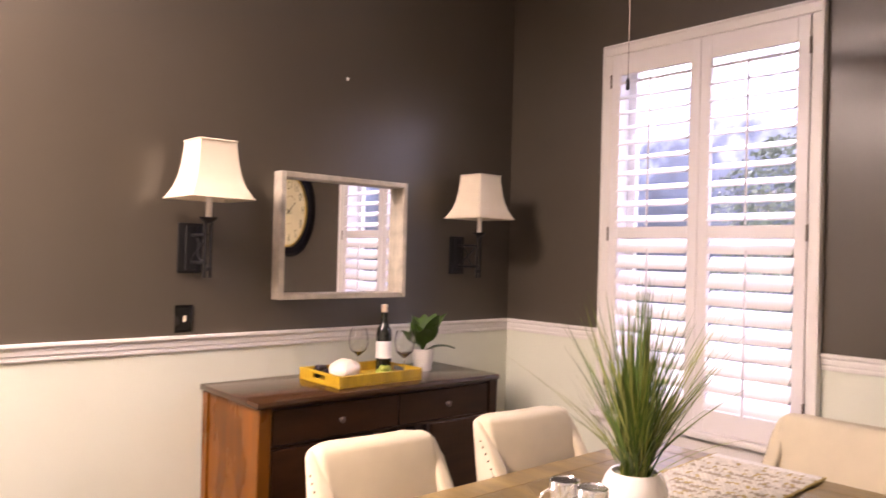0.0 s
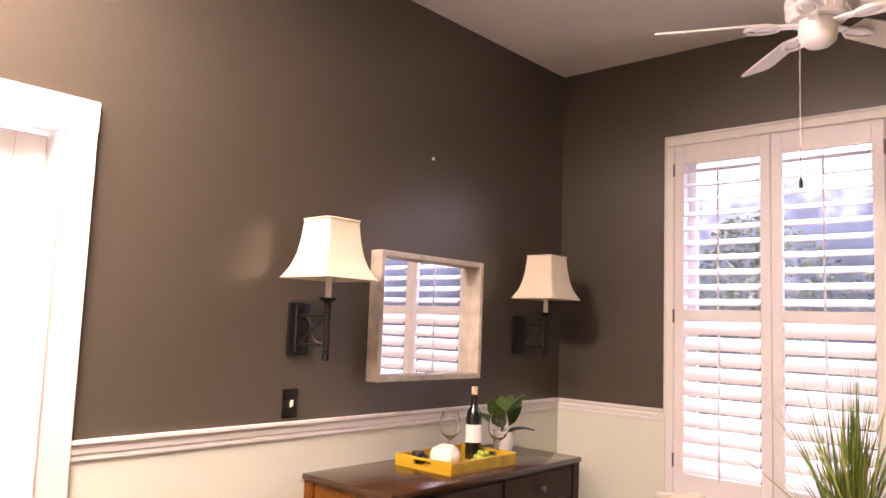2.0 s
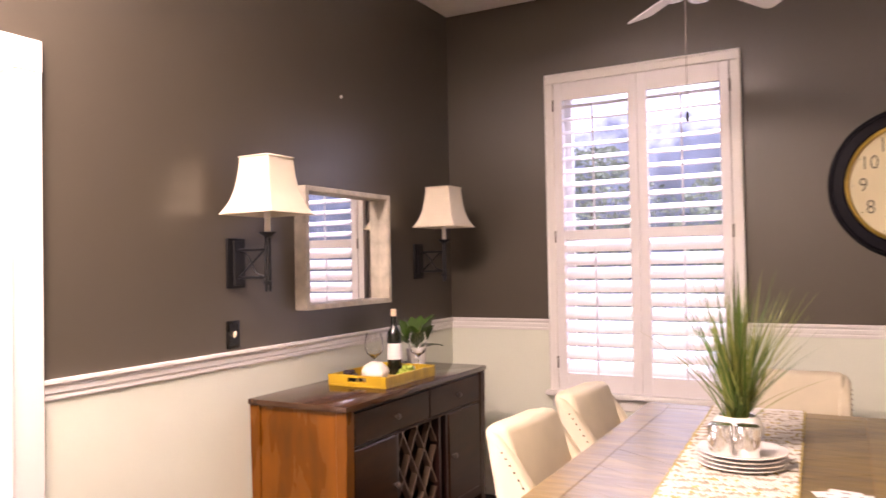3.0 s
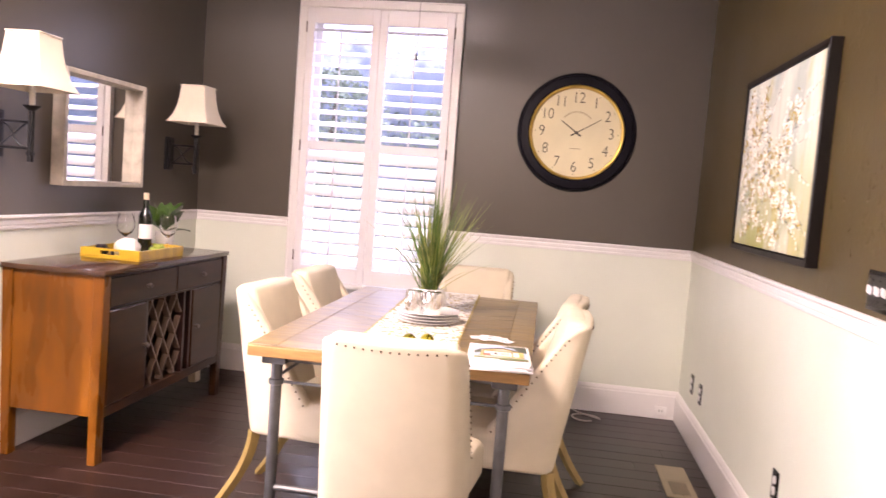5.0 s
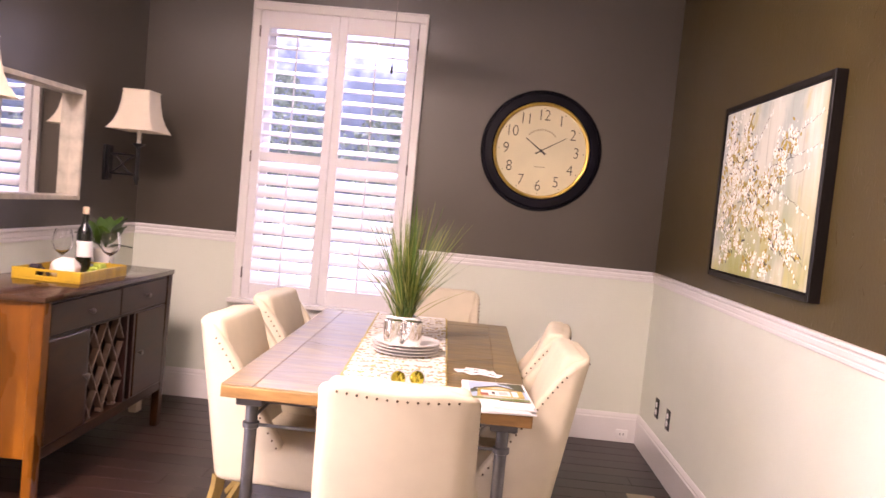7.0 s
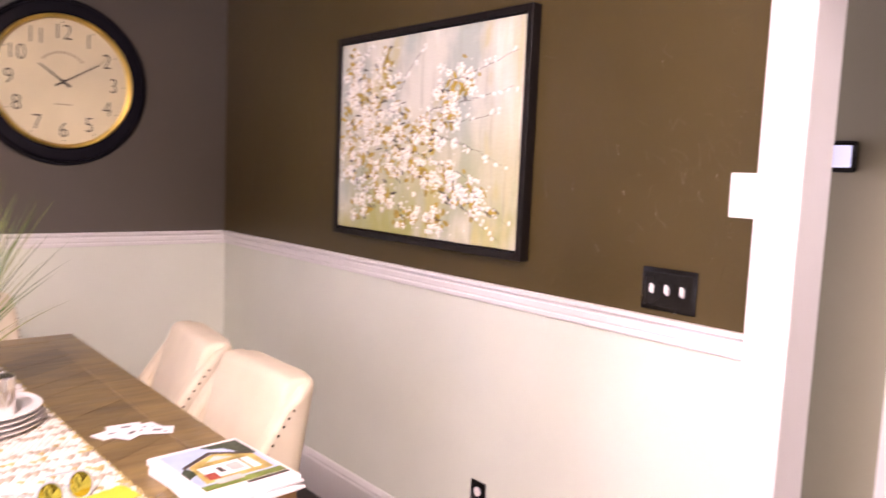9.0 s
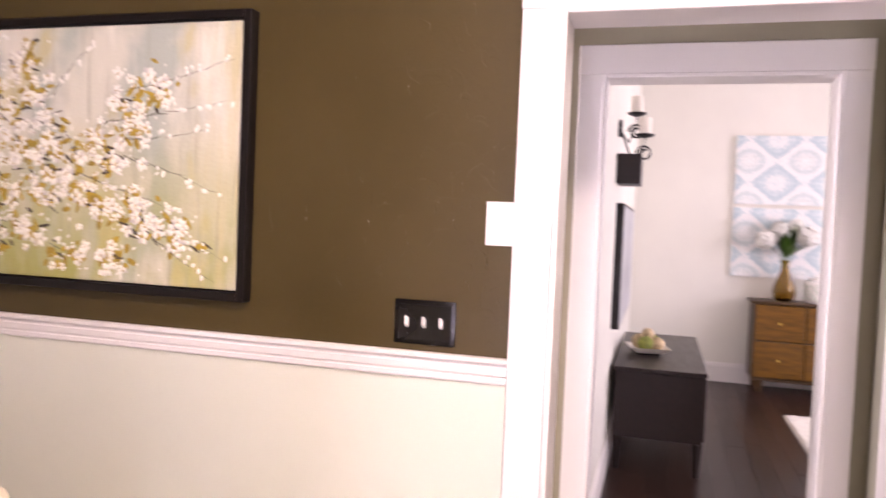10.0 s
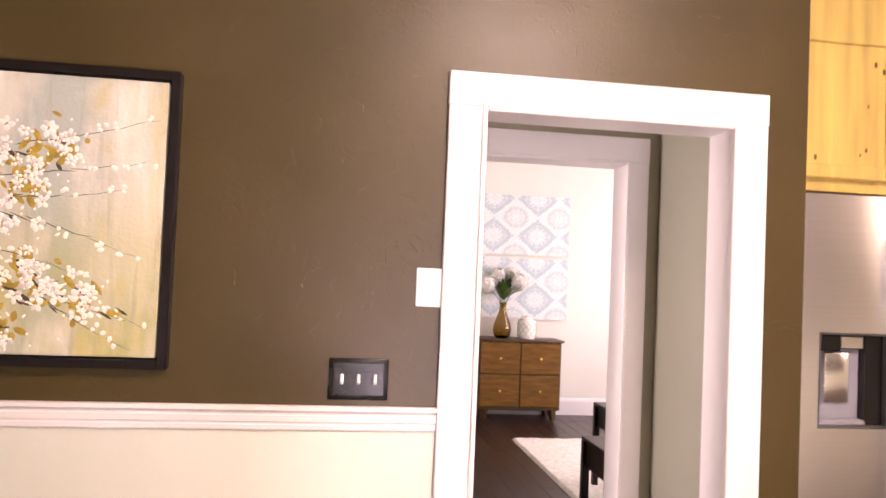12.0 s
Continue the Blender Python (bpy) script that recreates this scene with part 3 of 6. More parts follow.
def rail(name, a, b, out, z=RAIL):
    setting(name, extrude_profile(BM(), [(o * 0.62, h) for o, h in RAIL_P], (*a, z), (*b, z), out), "trim", "white moulded chair rail on the wall", False)


def base(name, a, b, out):
    setting(name, extrude_profile(BM(), BASE_P, (*a, 0), (*b, 0), out), "trim", "tall white moulded baseboard", False)


rail("trim_rail_north", (WX, NY), (-1.845, NY), (0, -1, 0))
rail("trim_rail_north_b", (-0.730, NY), (EX, NY), (0, -1, 0))
rail("trim_rail_west", (WX, 1.022), (WX, NY), (1, 0, 0))
rail("trim_rail_west_b", (WX, -4.6), (WX, -0.05), (1, 0, 0))
rail("trim_rail_east", (EX, 0.890), (EX, NY), (-1, 0, 0))
base("baseboard_north", (WX, NY), (EX, NY), (0, -1, 0))
base("baseboard_west", (WX, 1.022), (WX, NY), (1, 0, 0))
base("baseboard_west_b", (WX, -4.6), (WX, -0.05), (1, 0, 0))
base("baseboard_east", (EX, 0.890), (EX, NY), (-1, 0, 0))
base("baseboard_hall", (1.75, 0.862), (1.75, 3.6), (-1, 0, 0))
base("baseboard_hall_south", (EX + T, -0.145), (1.75, -0.145), (0, 1, 0))
base("baseboard_living_north", (1.88, 0.80), (6.75, 0.80), (0, -1, 0))
base("baseboard_living_east", (6.75, -3.3), (6.75, 0.80), (-1, 0, 0))


def casing(name, label, face, sgn, y0, y1, ztop, w=0.097, thick=0.022, depth=T, back=True, head=None):
    """A flat door casing with a fine inner bead, and the jamb that lines the opening. sgn: the way the casing faces along x."""
    root = thing(name, label, "door frame")
    root["kind"] = "structure"
    f0, f1 = face, face + sgn * thick
    head = head or w
    part("side_casing", box(BM(), f0, f1, y0 - w, y0, 0, ztop, 0.003), "trim", root)
    part("side_casing", box(BM(), f0, f1, y1, y1 + w, 0, ztop, 0.003), "trim", root)
    part("head_casing", box(BM(), f0, f1 + sgn * 0.001, y0 - w - 0.002, y1 + w + 0.002, ztop, ztop + head, 0.003), "trim", root)
    bead = BM()
    for a, b in ((y0 - 0.001, y0 + 0.014), (y1 - 0.014, y1 + 0.001)):
        box(bead, f0, f1 + sgn * 0.007, a, b, 0, ztop, 0.003)
    box(bead, f0, f1 + sgn * 0.007, y0 + 0.014, y1 - 0.014, ztop - 0.014, ztop + 0.001, 0.003)
    part("inner_bead", bead, "trim", root)
    bk = face - sgn * depth
    jam = BM()
    box(jam, face - sgn * 0.001, bk, y0, y0 + 0.012, 0, ztop - 0.012)
    box(jam, face - sgn * 0.001, bk, y1 - 0.012, y1, 0, ztop - 0.012)
    box(jam, face - sgn * 0.001, bk, y0, y1, ztop - 0.012, ztop)
    part("jamb", jam, "trim", root, smooth=False)
    if back:
        g0, g1 = bk, bk - sgn * thick
        part("back_casing", box(BM(), g0, g1, y0 - w, y0, 0, ztop, 0.003), "trim", root)
        part("back_casing", box(BM(), g0, g1, y1, y1 + w, 0, ztop, 0.003), "trim", root)
        part("back_head", box(BM(), g0, g1, y0 - w, y1 + w, ztop + 0.001, ztop + w, 0.003), "trim", root)
    return root


casing("door_frame_1", "white painted wooden casing round the hall doorway", EX, -1, EDOOR[0], EDOOR[1], EDOOR[3])
casing("door_frame_2", "white painted wooden casing round the living room doorway", 1.75, -1, IDOOR[0], IDOOR[1], IDOOR[3], w=0.084, head=0.102)
casing("door_frame_3", "white painted wooden casing round the glazed side door", WX, 1, WDOOR[0], WDOOR[1], WDOOR[3], w=0.104, back=False)

# the glazed side door, closed
gd = thing("door_1", "white wooden door with a full glass pane, bright daylight behind", "door")
gd["kind"] = "structure"
xd0, xd1 = WX - 0.105, WX - 0.065
for a, b, c, d in ((0.126, 0.230, 0.01, 2.075), (0.808, 0.902, 0.01, 2.075)):
    part("stile", box(BM(), xd0, xd1, a, b, c, d, 0.004), "hall_door", gd)
for c, d in ((0.01, 0.26), (1.97, 2.075)):
    part("door_rail", box(BM(), xd0, xd1, 0.230, 0.808, c, d, 0.004), "hall_door", gd)
pane = part("pane", box(BM(), xd0 + 0.014, xd0 + 0.020, 0.230, 0.808, 0.26, 1.97), "pane", gd)
pane.visible_shadow = False
for hz in (0.25, 0.97, 1.85):
    part("hinge", box(BM(), xd1, xd1 + 0.006, 0.892, 0.906, hz - 0.045, hz + 0.045, 0.002), "white_plastic", gd)

# ---- the shuttered window ----
def window():
    y = NY
    root = thing("window_1", "white framed sash window with plantation shutters", "window")
    root["kind"] = "structure"
    x0, x1, z0, z1 = -1.826, -0.720, 0.688, 2.586
    cw = 0.050
    part("window_frame", box(BM(), x0, x0 + cw, y - 0.034, y, z0, z1 - cw, 0.005), "trim", root)
    part("window_frame", box(BM(), x1 - cw, x1, y - 0.034, y, z0, z1 - cw, 0.005), "trim", root)
    part("window_frame", box(BM(), x0, x1, y - 0.034, y, z1 - cw, z1, 0.005), "trim", root)
    back = BM()
    for a, b in ((x0 - 0.004, x0 + 0.006), (x1 - 0.006, x1 + 0.004)):
        box(back, a, b, y - 0.043, y, z0, z1 - 0.006, 0.003)
    box(back, x0 - 0.004, x1 + 0.004, y - 0.043, y, z1 - 0.006, z1 + 0.006, 0.003)
    part("back_band", back, "trim", root)
    part("window_sill", box(BM(), x0 - 0.03, x1 + 0.03, y - 0.060, y, z0 - 0.028, z0, 0.006, 2), "trim", root)
    part("apron", box(BM(), x0, x1, y - 0.018, y, z0 - 0.10, z0 - 0.028, 0.004), "trim", root)
    lin = BM()
    a0, a1, b0, b1 = WIN
    box(lin, a0, a0 + 0.012, y, y + T, b0, b1)
    box(lin, a1 - 0.012, a1, y, y + T, b0, b1)
    box(lin, a0, a1, y, y + T, b1 - 0.012, b1)
    box(lin, a0, a1, y, y + T, b0, b0 + 0.012)
    part("reveal", lin, "trim", root, smooth=False)
    sash = BM()
    ys = y + T - 0.045
    for zc in (b0 + 0.03, 1.60, b1 - 0.03):
        box(sash, a0 + 0.012, a1 - 0.012, ys, ys + 0.035, zc - 0.02, zc + 0.02)
    for xc in (a0 + 0.035, a1 - 0.035):
        box(sash, xc - 0.023, xc + 0.023, ys, ys + 0.035, b0 + 0.05, b1 - 0.05)
    part("sash", sash, "trim", root, smooth=False)
    for za, zb in ((b0 + 0.05, 1.58), (1.62, b1 - 0.05)):
        p = part("pane", box(BM(), a0 + 0.058, a1 - 0.058, ys + 0.015, ys + 0.019, za, zb), "pane", root)
        p.visible_shadow = False
    # two hinged shutter panels
    xm = (x0 + x1) / 2
    ya, yb = y - 0.036, y - 0.008
    for side, (p0, p1) in enumerate(((x0 + cw + 0.003, xm - 0.0015), (xm + 0.0015, x1 - cw - 0.003))):
        sh = thing("shutter", "white plantation shutter, upper slats open, lower nearly shut", "shutter", group="window shutters")
        st = 0.052
        zb0, zb1 = z0 + 0.004, z1 - cw - 0.003
        part("stile", box(BM(), p0, p0 + st, ya, yb, zb0, zb1, 0.003), "shutter", sh)
        part("stile", box(BM(), p1 - st, p1, ya, yb, zb0, zb1, 0.003), "shutter", sh)
        for c, d in ((zb0, 0.797), (1.588, 1.645), (2.428, zb1)):
            part("shutter_rail", box(BM(), p0 + st, p1 - st, ya + 0.001, yb - 0.001, c, d, 0.003), "shutter", sh)
        for lo, hi, tilt, n in ((0.797, 1.588, 48, 10), (1.645, 2.428, 24, 10)):
            step = (hi - lo) / n
            for k in range(n):
                zc = lo + step * (k + 0.5)
                bm = BM()
                ring0, ring1 = [], []
                for i in range(14):
                    a = 2 * math.pi * i / 14
                    v, w = 0.0445 * math.cos(a), 0.0055 * math.sin(a)
                    t = radians(tilt)
                    yy, zz = v * math.cos(t) - w * math.sin(t), v * math.sin(t) + w * math.cos(t)
                    ring0.append(bm.verts.new((p0 + st + 0.002, (ya + yb) / 2 + yy, zc + zz)))
                    ring1.append(bm.verts.new((p1 - st - 0.002, (ya + yb) / 2 + yy, zc + zz)))
                for i in range(14):
                    j = (i + 1) % 14
                    bm.faces.new((ring0[i], ring0[j], ring1[j], ring1[i]))
                bm.faces.new(ring0)
                bm.faces.new(ring1[::-1])
                part("slat", bm, "shutter", sh)
            # tilt rod in front of the slats
            t = radians(tilt)
            off = 0.0445 * math.cos(t) + 0.006
            zo = -0.0445 * math.sin(t)
            xc = (p0 + p1) / 2
            part("tilt_rod", box(BM(), xc - 0.005, xc + 0.005, (ya + yb) / 2 - off - 0.008, (ya + yb) / 2 - off, lo + step * 0.5 + zo - 0.02, hi - step * 0.5 + zo + 0.02, 0.002), "shutter", sh)
        hx = p0 - 0.003 if side == 0 else p1 + 0.003
        for hz in (0.86, 1.61, 2.40):
            part("hinge", rod(BM(), (hx, ya - 0.004, hz - 0.035), (hx, ya - 0.004, hz + 0.035), 0.005), "knob", sh)


window()

# ---- outside the window ----
setting("ground", box(BM(), -60, 60, NY + T + 0.02, 90, -0.5, -0.35), "lawn", "lawn outside the window")


def hazy_distance():
    """A glowing backdrop painted with bright sky over hazy trees, behind the garden."""
    m = bpy.data.materials.new("hazy_distance")
    m.use_nodes = True
    n, l = m.node_tree.nodes, m.node_tree.links
    co, sep = n.new("ShaderNodeTexCoord"), n.new("ShaderNodeSeparateXYZ")
    nz = n.new("ShaderNodeTexNoise")
    nz.inputs["Scale"].default_value, nz.inputs["Detail"].default_value = 2.2, 9
    l.new(co.outputs["Object"], nz.inputs["Vector"])
    l.new(co.outputs["Object"], sep.inputs[0])
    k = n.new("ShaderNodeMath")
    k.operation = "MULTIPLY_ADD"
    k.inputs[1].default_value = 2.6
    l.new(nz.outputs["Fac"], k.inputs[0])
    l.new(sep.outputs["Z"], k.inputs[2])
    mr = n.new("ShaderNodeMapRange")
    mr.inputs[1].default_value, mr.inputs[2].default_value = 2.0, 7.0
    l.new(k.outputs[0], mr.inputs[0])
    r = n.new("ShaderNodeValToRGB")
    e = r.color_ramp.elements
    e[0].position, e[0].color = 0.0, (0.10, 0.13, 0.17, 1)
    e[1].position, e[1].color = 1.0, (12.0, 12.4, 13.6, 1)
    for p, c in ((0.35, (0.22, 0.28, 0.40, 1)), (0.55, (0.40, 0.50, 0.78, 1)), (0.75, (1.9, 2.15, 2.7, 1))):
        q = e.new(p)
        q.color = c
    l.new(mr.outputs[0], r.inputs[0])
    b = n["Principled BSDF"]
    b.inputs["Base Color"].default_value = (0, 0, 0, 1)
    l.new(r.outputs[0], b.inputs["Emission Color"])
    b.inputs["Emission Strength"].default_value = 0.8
    M["haze"] = m
    setting("backdrop", box(BM(), -14, 12, 13.0, 13.1, -0.35, 10), "haze", "glowing backdrop of bright hazy sky and far trees outside the window")


hazy_distance()


def outside_tree(x, y, h, seed):
    rng = random.Random(seed)
    root = thing("tree", "leafy green tree outside the window", "tree", pose(x, y, -0.35), "trees outside")
    sweep_pts = [(0, 0, 0), (0.06, 0.03, h * 0.3), (-0.04, 0.02, h * 0.6), (0.03, 0, h * 0.9)]
    part("trunk", sweep(BM(), sweep_pts, 0.09, 8, 0.03), "bark", root)
    verts, faces = [], []
    for i in range(5200):
        a, rr = rng.uniform(0, 6.283), rng.random() ** 0.5
        zz = rng.uniform(0.12, 1.0) * h
        spread = (1.25 + 0.35 * math.sin(zz * 4 + seed)) * math.sin(min(1, 0.25 + (1 - zz / h) * 1.3) * 1.5)
        c = Vector((math.cos(a) * rr * spread, math.sin(a) * rr * spread * 0.8, zz))
        q = Euler((rng.uniform(0, 6), rng.uniform(0, 6), rng.uniform(0, 6))).to_quaternion()
        s = rng.uniform(0.025, 0.06)
        k = len(verts)
        for u, v in ((-0.5, 0), (0, -1), (0.5, 0), (0, 1)):
            verts.append(c + q @ Vector((u * s, v * s, 0.1 * s * (u != 0))))
        faces.append((k, k + 1, k + 2, k + 3))
    me = bpy.data.meshes.new("crown")
    me.from_pydata(verts, [], faces)
    me.materials.append(M["foliage"])
    cr = new("crown", me)
    cr.parent = root


for i, (tx, ty, th) in enumerate(((-3.4, 9.9, 3.4), (-1.2, 9.6, 3.1), (0.9, 9.8, 3.3))):
    outside_tree(tx, ty, th, i + 3)


# ---- sideboard ----
def sideboard():
    root = thing("sideboard", "dark espresso wooden sideboard with wine lattice and glow-tinted reddish sides", "sideboard", pose(-2.508, 1.960, 0))
    D, L, H = 0.508, 1.286, 0.901
    part("top", box(BM(), 0.0, D + 0.008, -0.012, L + 0.006, H - 0.024, H, 0.004, 2), "cabinet_top", root, "glossy dark brown top")
    # corner posts, tapered at the foot
    for px in (0.0, D - 0.055):
        for py in (0.0, L - 0.055):
            bm = box(BM(), px, px + 0.055, py, py + 0.055, 0, H - 0.024, 0.003)
            for v in bm.verts:
                if v.co.z < 0.01:
                    v.co.x += 0.014 * (1 if px == 0 else -1) * (1 if abs(v.co.x - px) < 0.03 and px == 0 else (1 if px and abs(v.co.x - px - 0.055) < 0.03 else 0))
            # South legs share the side's glow-tinted colour; north legs stay dark.
            part("leg", bm, "cabinet_side_glow" if py == 0.0 else "cabinet_dark", root)
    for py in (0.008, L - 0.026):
        part("side_panel", box(BM(), 0.055, D - 0.055, py, py + 0.018, 0.225, H - 0.024, 0.002), "cabinet_side_glow", root, "reddish brown veneer side with warm glow in its colour")
    part("back_panel", box(BM(), 0.004, 0.014, 0.055, L - 0.055, 0.225, H - 0.024), "cabinet_in", root)
    part("bottom", box(BM(), 0.014, D - 0.03, 0.026, L - 0.026, 0.225, 0.245), "cabinet_dark", root)
    f = D - 0.012
    part("front_rail", box(BM(), f - 0.03, f, 0.055, L - 0.055, H - 0.036, H - 0.024), "cabinet_dark", root)
    part("front_rail", box(BM(), f - 0.03, f, 0.055, L - 0.055, 0.712, 0.722), "cabinet_dark", root)
    part("corner_block", box(BM(), f - 0.075, f - 0.032, 1.022, 1.090, 0.135, 0.224, 0.002), "register", root, "pale wooden block under the bottom rail")
    bm = box(BM(), f - 0.03, f, 0.055, L - 0.055, 0.215, 0.262)
    part("bottom_rail", bm, "cabinet_dark", root)

    def knob(parent, y, z):
        bm = BM()
        lathe(bm, [(0.0, 0.0), (0.006, 0.0), (0.005, 0.012), (0.012, 0.018), (0.014, 0.024), (0.010, 0.030), (0.0, 0.032)], (f + 0.004, y, z), 12, Euler((0, radians(90), 0)).to_matrix())
        part("knob", bm, "knob", parent)

    ym = 0.680
    for y0, y1 in ((0.060, ym - 0.003), (ym + 0.003, L - 0.060)):
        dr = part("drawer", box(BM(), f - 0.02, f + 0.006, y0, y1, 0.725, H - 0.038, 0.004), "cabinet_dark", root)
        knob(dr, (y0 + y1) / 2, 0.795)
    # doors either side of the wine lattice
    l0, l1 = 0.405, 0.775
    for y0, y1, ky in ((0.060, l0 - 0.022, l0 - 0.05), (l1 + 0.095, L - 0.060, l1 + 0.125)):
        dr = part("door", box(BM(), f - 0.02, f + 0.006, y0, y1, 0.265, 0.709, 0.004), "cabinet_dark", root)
        knob(dr, ky, 0.50)
    for y0, y1 in ((l0 - 0.018, l0), (l1, l1 + 0.018), (l1 + 0.072, l1 + 0.090)):
        part("divider", box(BM(), 0.02, f, y0, y1, 0.262, 0.712), "cabinet_red", root)
    part("open_side", box(BM(), 0.02, f - 0.03, l1 + 0.018, l1 + 0.072, 0.262, 0.712), "cabinet_red", root)
    # crossed slats of the wine rack
    cy, cz, hw, hh = (l0 + l1) / 2, (0.262 + 0.712) / 2, (l1 - l0) / 2, 0.225
    for sgn in (1, -1):
        for k in (-0.375, -0.250, -0.125, 0.0, 0.125, 0.250, 0.375):
            pts = []
            for s in range(-60, 61):
                y = cy + k + sgn * s * 0.01 * 0.62
                z = cz + s * 0.01
                if abs(y - cy) <= hw and abs(z - cz) <= hh:
                    pts.append((y, z))
            if len(pts) < 6:
                continue
            (ya, za), (yb, zb) = pts[0], pts[-1]
            bm = BM()
            d = Vector((0, yb - ya, zb - za)).normalized()
            nn = Vector((0, -d.z, d.y)) * 0.0042
            xs = (f - 0.045, f - 0.012 - (0.002 if sgn > 0 else 0))
            vs = [bm.verts.new(Vector((x, y, z)) + nn * q) for x in xs for (y, z), q in (((ya, za), 1), ((ya, za), -1), ((yb, zb), -1), ((yb, zb), 1))]
            bmesh.ops.convex_hull(bm, input=vs)
            part("lattice_slat", bm, "lattice", root, "greyish brown lattice slat")
    return root


sideboard()


# ---- dining table ----
def dining_table():
    x0, x1, y0, y1, zt = -1.086, -0.082, 1.390, 3.130, 0.785
    root = thing("dining_table", "long dining table, weathered parquet top on grey steel pipe legs", "table", pose(0, 0, 0))
    part("tabletop", box(BM(), x0, x1, y0, y1, zt - 0.045, zt - 0.006, 0.003), "table_edge", root, "golden brown solid wood edge")
    e = 0.105
    def plank(a, b, c, d):
        part("plank", box(BM(), a + 0.0012, b - 0.0012, c + 0.0012, d - 0.0012, zt - 0.007, zt, 0.0015), "table_plank", root, smooth=False)
    plank(x0, x0 + e, y0, y1)
    plank(x1 - e, x1, y0, y1)
    xs = [x0 + e, x1 - e]
    plank(*xs, y0, y0 + e)
    plank(*xs, y1 - e, y1)
    # chevron field: slanting boards meeting on the middle line
    xm = (x0 + x1) / 2
    w, rise = 0.118, 0.26
    for side in (0, 1):
        a, b = (xs[0], xm) if side == 0 else (xm, xs[1])
        y = y0 + e - rise
        while y < y1 - e + rise:
            lo = [(a, y + (0 if side else rise)), (b, y + (rise if side else 0))]
            poly = [(lo[0][0], lo[0][1]), (lo[1][0], lo[1][1]), (lo[1][0], lo[1][1] + w), (lo[0][0], lo[0][1] + w)]
            def clip(pts, lim, keep):
                out = []
                for p, q in zip(pts, pts[1:] + pts[:1]):
                    ip, iq = keep(p[1]), keep(q[1])
                    if ip:
                        out.append(p)
                    if ip != iq:
                        s = (lim - p[1]) / (q[1] - p[1])
                        out.append((p[0] + s * (q[0] - p[0]), lim))
                return out
            poly = clip(poly, y0 + e, lambda v: v >= y0 + e)
            if len(poly) > 2:
                poly = clip(poly, y1 - e, lambda v: v <= y1 - e)
            if len(poly) > 2:
                cx, cy = sum(p[0] for p in poly) / len(poly), sum(p[1] for p in poly) / len(poly)
                bm = BM()
                top = [bm.verts.new((cx + (p[0] - cx) * 0.994, cy + (p[1] - cy) * 0.984, zt - random.uniform(0, 0.0012))) for p in poly]
                f = bm.faces.new(top)
                r = bmesh.ops.extrude_face_region(bm, geom=[f])
                for v in r["geom"]:
                    if isinstance(v, bmesh.types.BMVert):
                        v.co.z = zt - 0.008
                part("plank", bm, "table_plank", root, smooth=False)
            y += w
    # pipe legs with collars, feet and stretchers
    lx0, lx1, ly0, ly1 = x0 + 0.085, x1 - 0.085, y0 + 0.085, y1 - 0.085
    for lx in (lx0, lx1):
        for ly in (ly0, ly1):
            bm = rod(BM(), (lx, ly, 0.0), (lx, ly, zt - 0.075), 0.0205, seg=16)
            lg = part("leg", bm, "steel", root)
            part("collar", lathe(BM(), [(0.0206, -0.012), (0.028, -0.008), (0.028, 0.008), (0.0206, 0.012)], (lx, ly, 0.635), 16), "steel", lg)
            part("bracket", box(BM(), lx - 0.045, lx + 0.045, ly - 0.045, ly + 0.045, zt - 0.078, zt - 0.045, 0.004), "steel", lg)
            part("foot", lathe(BM(), [(0.0, 0.0), (0.030, 0.0), (0.030, 0.012), (0.0206, 0.018)], (lx, ly, 0), 16), "steel", lg)
    for ly in (ly0, ly1):
        part("upper_stretcher", rod(BM(), (lx0, ly, 0.635), (lx1, ly, 0.635), 0.006, seg=8), "steel", root)
        part("lower_stretcher", rod(BM(), (lx0, ly, 0.235), (lx1, ly, 0.235), 0.013, seg=10), "steel", root)
    for lx in (lx0, lx1):
        part("upper_stretcher", rod(BM(), (lx, ly0, 0.650), (lx, ly1, 0.650), 0.006, seg=8), "steel", root)
    xm = (lx0 + lx1) / 2
    part("long_stretcher", rod(BM(), (xm, ly0, 0.235), (xm, ly1, 0.235), 0.013, seg=10), "steel", root)
    for ly in (ly0, ly1):
        part("apron_bar", box(BM(), lx0, lx1, ly - 0.012, ly + 0.012, zt - 0.072, zt - 0.046), "steel", root)
    return root


dining_table()


